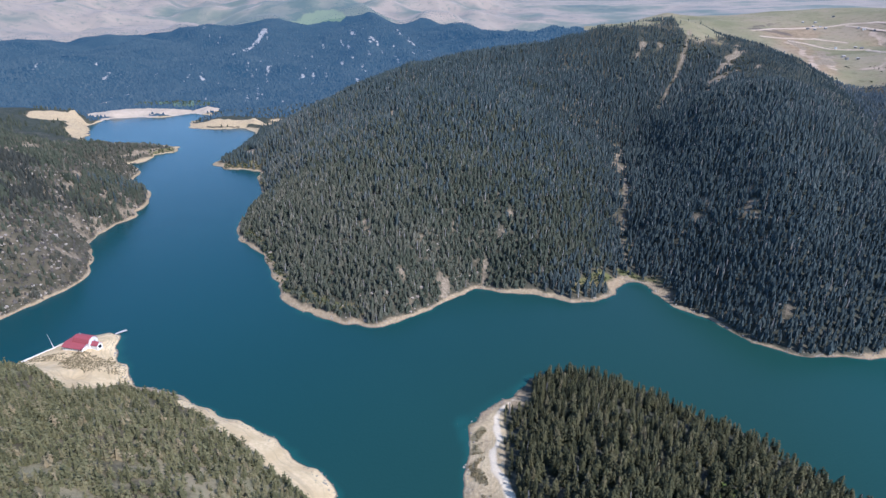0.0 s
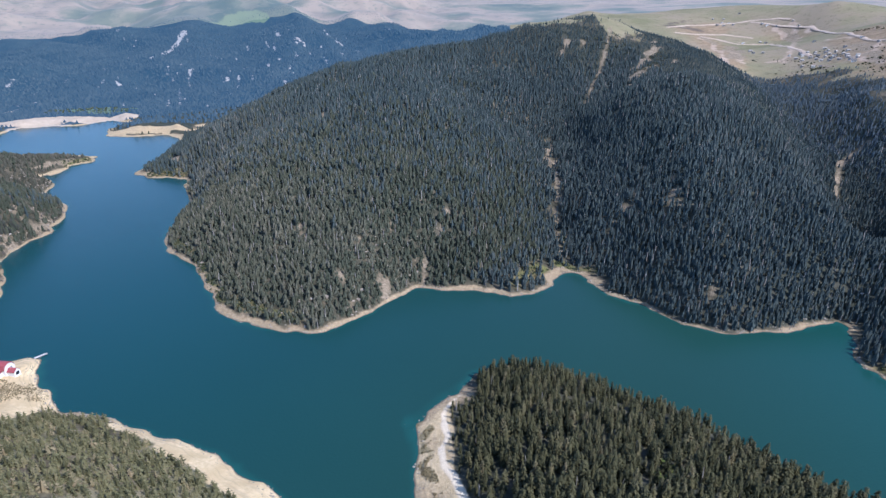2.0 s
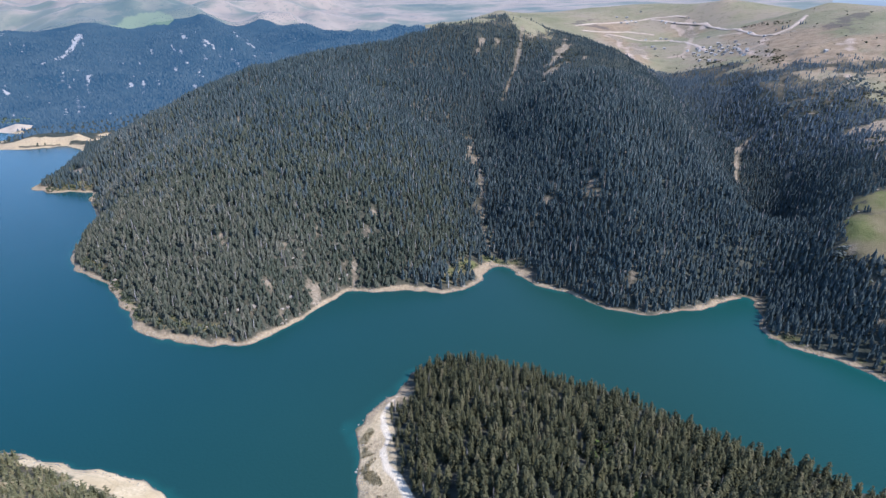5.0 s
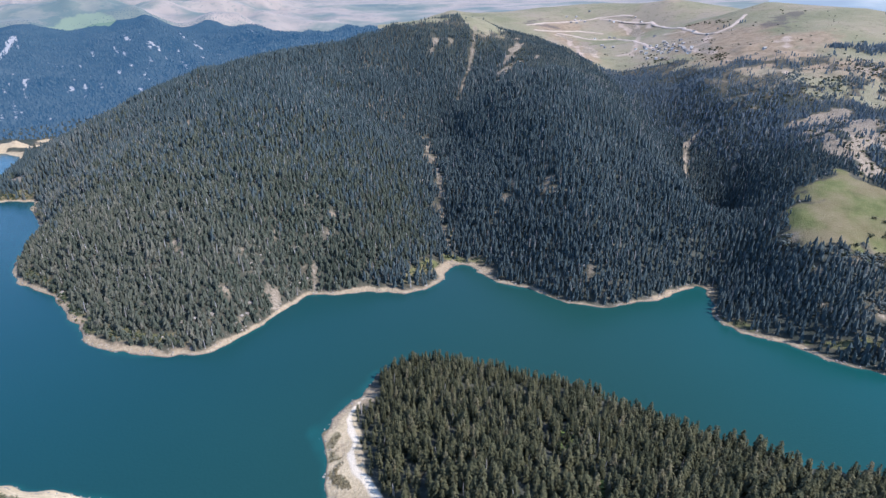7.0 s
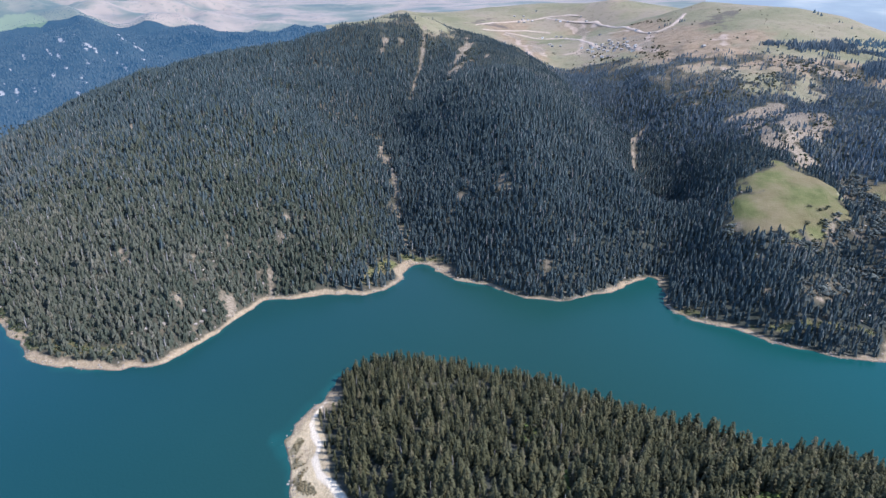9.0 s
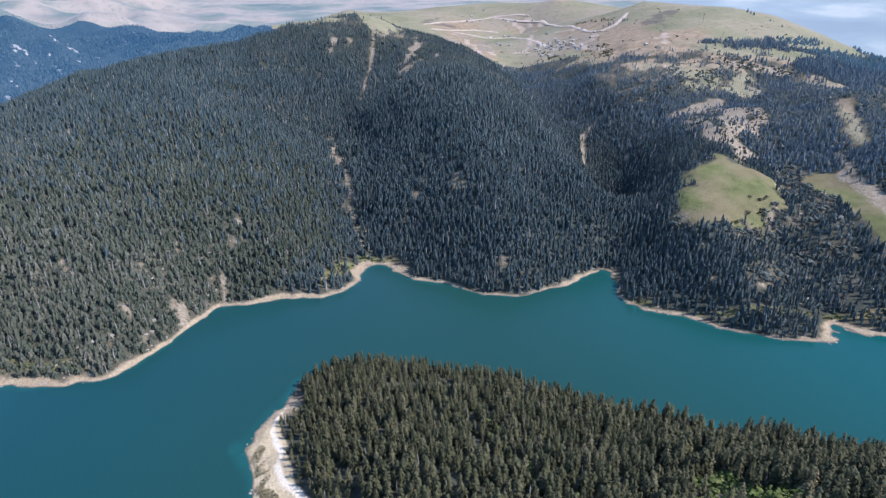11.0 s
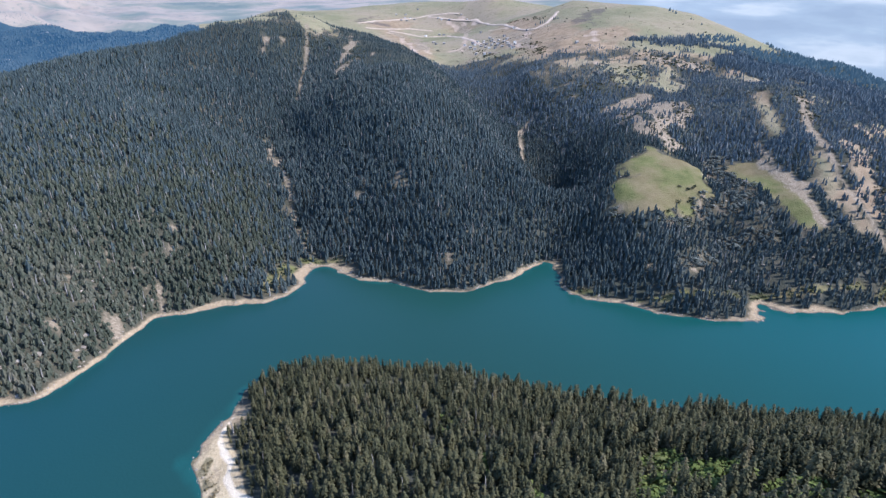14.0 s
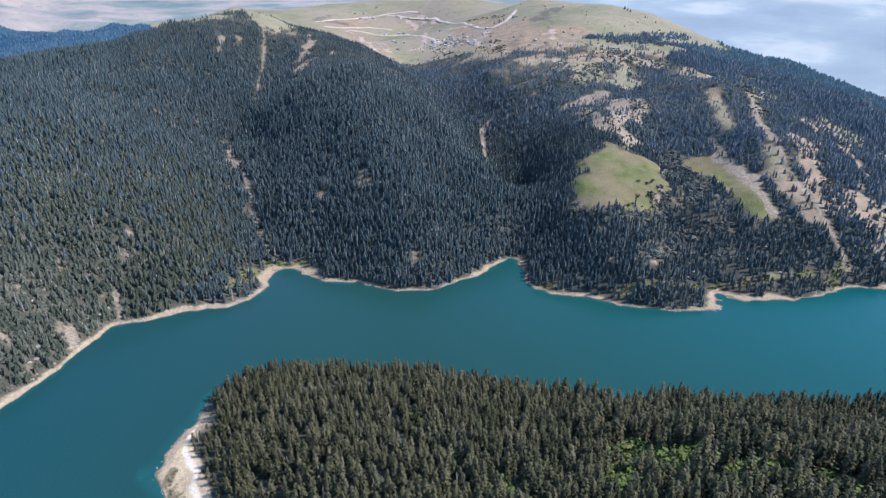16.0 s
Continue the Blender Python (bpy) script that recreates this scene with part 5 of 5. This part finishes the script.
def lake_house(x, y, turn):
    ob = new("lake_house")
    tagged(ob, "white two-storey house with red curved roofs on a sandy spit", "house")
    bm_part("wall", slab([(-5, -2), (5, -2), (5, 5.6), (3.4, 8.2), (0, 9.4), (-3.4, 8.2), (-5, 5.6)], -6, 11), WHITE, ob)
    bm_part("roof", slab([(-5.6, 5.3), (-3.7, 8.5), (0, 9.8), (3.7, 8.5), (5.6, 5.3), (5.6, 5.6), (3.8, 8.9), (0, 10.2), (-3.8, 8.9), (-5.6, 5.6)], -6.6, 10.7), RED, ob, "red metal roof with curved slopes")
    part("front_wall", *box(-13, 8, -11, -5, -2, 2.6), WHITE, ob)
    part("back_wall", *box(-13, -6, -5, 4, -2, 4.4), WHITE, ob)
    bm_part("porch_roof", slab([(-11.8, 2.5), (-8, 4.3), (-4.98, 5.0), (-4.98, 5.3), (-8.1, 4.6), (-11.8, 2.8)], -13.6, 8.6), RED, ob, "red lean-to roof")
    bm_part("back_roof", slab([(-5, 5.0), (4.5, 4.4), (4.5, 4.7), (-5, 5.3)], -13.6, -6.62), RED, ob, "red lean-to roof")
    bm_part("wing", slab([(-4, -2), (2, -2), (2, 3.6), (-1, 5.8), (-4, 3.6)], 11, 18), WHITE, ob, "white side wing")
    bm_part("wing_roof", slab([(-4.6, 3.3), (-1, 5.95), (2.6, 3.3), (2.6, 3.6), (-1, 6.3), (-4.6, 3.6)], 11.3, 18.4), RED, ob)
    part("door", *box(17.96, 18.06, -2.6, 0.6, 0, 2.9), DARK, ob, "wide dark doorway")
    for k in range(8):
        w = part("window", *box(-11.6 + 2.5 * k, -10.3 + 2.5 * k, -11.06, -10.96, 0.9, 2.3), DARK, ob)
        part("sill", *box(-11.7 + 2.5 * k, -10.2 + 2.5 * k, -11.16, -10.98, 0.75, 0.88), GREY, w)
    for k in range(6):
        part("window", *box(-5.2 + 2.6 * k, -3.8 + 2.6 * k, -5.07, -4.95, 5.22, 5.55), DARK, ob)
    for yy, zz in ((-2.2, 1.0), (2.0, 1.0), (-1.6, 4.4), (1.6, 4.4)):
        part("window", *box(10.96, 11.07, yy - 0.6, yy + 0.6, zz, zz + 1.4), DARK, ob)
    part("chimney", *box(-4, -3.2, 1.2, 2.0, 8.5, 11.0), GREY, ob)
    ob.matrix_basis = pose(x, y, height([x], [y])[0] + 0.3, 0, 0, turn) @ Matrix.Diagonal((0.8, 0.8, 0.8, 1))
    return ob


lake_house(-264, 364, -13)


def mast(x, y):
    ob = new("white_mast")
    tagged(ob, "tall white painted mast beside the house", "mast")
    part("pole", *tube([(0, 0, -0.5), (0, 0, 6), (0, 0, 12)], [0.22, 0.16, 0.08], 8), WHITE, ob)
    part("base", *box(-0.7, 0.7, -0.7, 0.7, -0.5, 0.4), CONCRETE, ob)
    ob.matrix_basis = pose(x, y, max(0.2, height([x], [y])[0]), 3, -7, 0)


mast(-289, 366)


def jetty(x, y, turn, length):
    ob = new("jetty")
    tagged(ob, "narrow pale jetty reaching into the lake", "jetty")
    n = int(length / 1.2)
    for k in range(n):
        part("plank", *box(k * 1.2, k * 1.2 + 1.1, -1.1, 1.1, 0.75, 0.9), CONCRETE, ob)
    for k in range(0, n, 3):
        for s in (-1, 1):
            part("pile", *tube([(k * 1.2 + 0.5, s * 0.9, -4), (k * 1.2 + 0.5, s * 0.9, 0.74)], [0.16, 0.14]), WOOD, ob)
    ob.matrix_basis = pose(x, y, 0.1, 0, 0, turn)


jetty(-253, 385, 46, 9)


def sea_wall(points):
    ob = new("shore_wall")
    tagged(ob, "low white wall along the edge of the spit", "wall")
    for (ax, ay), (bx, by) in zip(points, points[1:]):
        d = math.hypot(bx - ax, by - ay)
        me = part("wall_segment", *box(0, d - 0.1, -0.25, 0.25, -2.5, 0.3), WHITE, ob)
        me.matrix_basis = pose(ax, ay, 0.9, 0, 0, math.degrees(math.atan2(by - ay, bx - ax)))


sea_wall([(-301, 345), (-296, 353), (-290, 362), (-284, 371), (-278, 376)])


# ---- upland village ----
def village_house(x, y, turn, long, wide, wall, roof, label):
    ob = new("village_house")
    tagged(ob, label, "house", "houses of the upland village")
    bm_part("wall", slab([(-wide, -2), (wide, -2), (wide, 3.4), (0, 3.4 + wide * 0.55), (-wide, 3.4)], -long, long), wall, ob)
    bm_part("roof", slab([(-wide - 0.7, 3.1), (0, 3.5 + wide * 0.55), (wide + 0.7, 3.1), (wide + 0.7, 3.4), (0, 3.9 + wide * 0.55), (-wide - 0.7, 3.4)], -long - 0.6, long + 0.6), roof, ob)
    part("door", *box(-0.6, 0.6, -wide - 0.06, -wide + 0.05, 0, 2.1), WOOD, ob)
    for s in (-1, 1):
        part("window", *box(s * long * 0.55 - 0.6, s * long * 0.55 + 0.6, -wide - 0.06, -wide + 0.05, 1.0, 2.2), DARK, ob)
    ob.matrix_basis = pose(x, y, height([x], [y])[0] - 0.1, 0, 0, turn) @ Matrix.Diagonal((0.82, 0.82, 0.82, 1))


TIN = plain("pale_tin_roof", (0.42, 0.38, 0.33), 0.95, 0.2)
SLATE = plain("dark_tin_roof", (0.17, 0.16, 0.15), 0.9, 0.2)
VILLAGE = [(852, 1166), (872, 1162), (882, 1155), (856, 1109), (871, 1109), (845, 1065), (885, 1098), (864, 1061), (857, 1035), (881, 1047), (844, 984), (868, 1005), (916, 1152), (978, 1268),
           (798, 1050), (807, 1033), (811, 1020), (842, 1131), (908, 1080), (931, 1117), (862, 1140), (878, 1128), (893, 1118), (868, 1085), (850, 1085), (876, 1072), (890, 1068), (870, 1030), (858, 1010),
           (900, 1100), (836, 1105), (866, 1152), (888, 1140), (905, 1128), (848, 1048), (880, 1020),
           (1053, 1831), (1035, 1769), (1058, 1784), (1050, 1759), (1074, 1774), (1079, 1757), (1080, 1815), (1142, 1837), (1138, 1704), (1141, 1687), (1155, 1663), (1193, 1651), (1048, 1564), (1053, 1547),
           (1001, 1568), (856, 1307), (831, 1257), (847, 1246), (965, 1077), (991, 1150), (1186, 1610), (879, 837)]
for k, (x, y) in enumerate(VILLAGE):
    light = k % 3 != 1
    village_house(x, y, rng.uniform(-50, 30), rng.uniform(2.6, 4.4), rng.uniform(2.0, 2.8), WHITE if k % 5 == 0 else GREY, TIN if light else SLATE,
                  "upland cottage with a pale tin roof on grass" if light else "upland cottage with a dark roof on grass")


# ---- dead trunks, stones on the shore, junipers on the upland ----
def strewn(name, label, category, x, y, size, wide, templates, mat, sink=0.15):
    z = height(x, y)
    v, f, t = scatter(x, y, z - sink, size, wide, templates, rng)
    return tagged(mesh_object(name, v, f, mat, [("tint", t)]), label, category, kind="stuff")


def snag(r):
    """A bare dead trunk one metre high with a few broken stubs."""
    v, f = tube([(0, 0, 0), (r.normal(0, 0.02), r.normal(0, 0.02), 0.55), (r.normal(0, 0.04), r.normal(0, 0.04), 1)], [0.055, 0.042, 0.012], 4)
    f = [q for a, b, c, d in f for q in ((a, b, c), (a, c, d))]
    for _ in range(4):
        k, h, a, n = len(v), r.uniform(0.4, 0.9), r.uniform(0, 6.28), r.uniform(0.07, 0.16)
        v += [(0, 0, h - 0.015), (0, 0, h + 0.015), (n * math.cos(a), n * math.sin(a), h + 0.03)]
        f.append((k, k + 1, k + 2))
    return np.array(v), np.array(f)


def stone(r):
    """A rough boulder half a metre across."""
    bm = bmesh.new()
    bmesh.ops.create_icosphere(bm, subdivisions=1, radius=0.5)
    for q in bm.verts:
        q.co = q.co * r.uniform(0.65, 1.2)
        q.co.z *= 0.7
    bm.verts.index_update()
    v = np.array([q.co[:] for q in bm.verts])
    f = np.array([[q.index for q in k.verts] for k in bm.faces])
    bm.free()
    return v, f


SNAG_GREY = foliage_material("dead_wood", (0.2, 0.18, 0.155), (0.37, 0.34, 0.3), (0.5, 0.47, 0.42))
STONE_GREY = foliage_material("shore_stone", (0.24, 0.2, 0.155), (0.42, 0.36, 0.285), (0.62, 0.57, 0.49))
JUNIPER = foliage_material("juniper", (0.03, 0.042, 0.03), (0.06, 0.072, 0.045), (0.13, 0.11, 0.07))
SNAGS, STONES = [snag(rng) for _ in range(6)], [stone(rng) for _ in range(8)]

q = [places(*area, step, rng) for area, step in (((0, 400, 30, 340), 22), ((-260, 440, 330, 1000), 12), ((440, 900, 120, 800), 15))]
x, y = np.concatenate([k[0] for k in q]), np.concatenate([k[1] for k in q])
strewn("dead_trunks", "bare grey dead trunks standing among the spruces", "dead trees", x, y, rng.normal(8, 2, len(x)).clip(4, 11), rng.uniform(0.8, 1.2, len(x)), SNAGS, SNAG_GREY)


def along_shore(points, every, spread):
    xs, ys = [], []
    for (ax, ay), (bx, by) in zip(points, points[1:]):
        d = math.hypot(bx - ax, by - ay)
        n = int(d / every) + 1
        k = rng.uniform(0, 1, n)
        xs.append(ax + k * (bx - ax) + rng.normal(0, spread, n))
        ys.append(ay + k * (by - ay) + rng.normal(0, spread, n))
    return np.concatenate(xs), np.concatenate(ys)


q = [along_shore(k, 0.45, 2.6) for k in (SHORE_NORTH_HILL[6:], SHORE_NORTH_COVES, SHORE_EAST, SHORE_PROMONTORY, SHORE_NEAR_BANK, SHORE_WEST[:16])]
x, y = np.concatenate([k[0] for k in q]), np.concatenate([k[1] for k in q])
k = height(x, y) > -0.5
x, y = x[k], y[k]
strewn("shore_stones", "pale stones and boulders strewn along the waterline", "stones", x, y, np.exp(rng.normal(-0.5, 0.5, len(x))).clip(0.25, 1.9), rng.uniform(1.0, 1.6, len(x)), STONES, STONE_GREY, 0.05)

gx, gy = np.meshgrid(np.arange(560, 1160, 7.0), np.arange(380, 1180, 7.0))
x, y = (gx + rng.uniform(-3.5, 3.5, gx.shape)).ravel(), (gy + rng.uniform(-3.5, 3.5, gy.shape)).ravel()
z = height(x, y)
up_ = cover(x, y, z)[4]
k = (up_ > 2) & (z > 95) & (rng.uniform(0, 1, len(x)) < 0.015 + 0.6 * np.clip(rough(x, y, 75, 61) + 0.8 * rough(x, y, 30, 62) - 0.15, 0, 1) * np.clip((190 - z) / 45, 0.1, 1))
x, y = x[k], y[k]
strewn("upland_junipers", "low dark junipers dotted over the upland grass", "bushes", x, y, rng.normal(1.9, 0.7, len(x)).clip(0.8, 4), rng.uniform(1.0, 1.8, len(x)), BUSHES, JUNIPER)

q = [places(*area, step, rng) for area, step in (((-230, 60, 400, 640), 7), ((180, 430, 360, 900), 10), ((-250, 200, 640, 1100), 14), ((450, 760, 150, 480), 13), ((-480, -330, 380, 900), 4.2))]
x, y = np.concatenate([k[0] for k in q]), np.concatenate([k[1] for k in q])
k = rough(x, y, 50, 71) + 0.6 * rough(x, y, 20, 72) > np.where(x < -300, -0.1, 0.15)
x, y = x[k], y[k]
strewn("hillside_rocks", "pale weathered rocks showing between the trees", "rocks", x, y, np.exp(rng.normal(1.0, 0.4, len(x))).clip(1.2, 5) * np.where(x < -300, 0.85, 1), rng.uniform(0.9, 1.5, len(x)), STONES, STONE_GREY, 0.2)
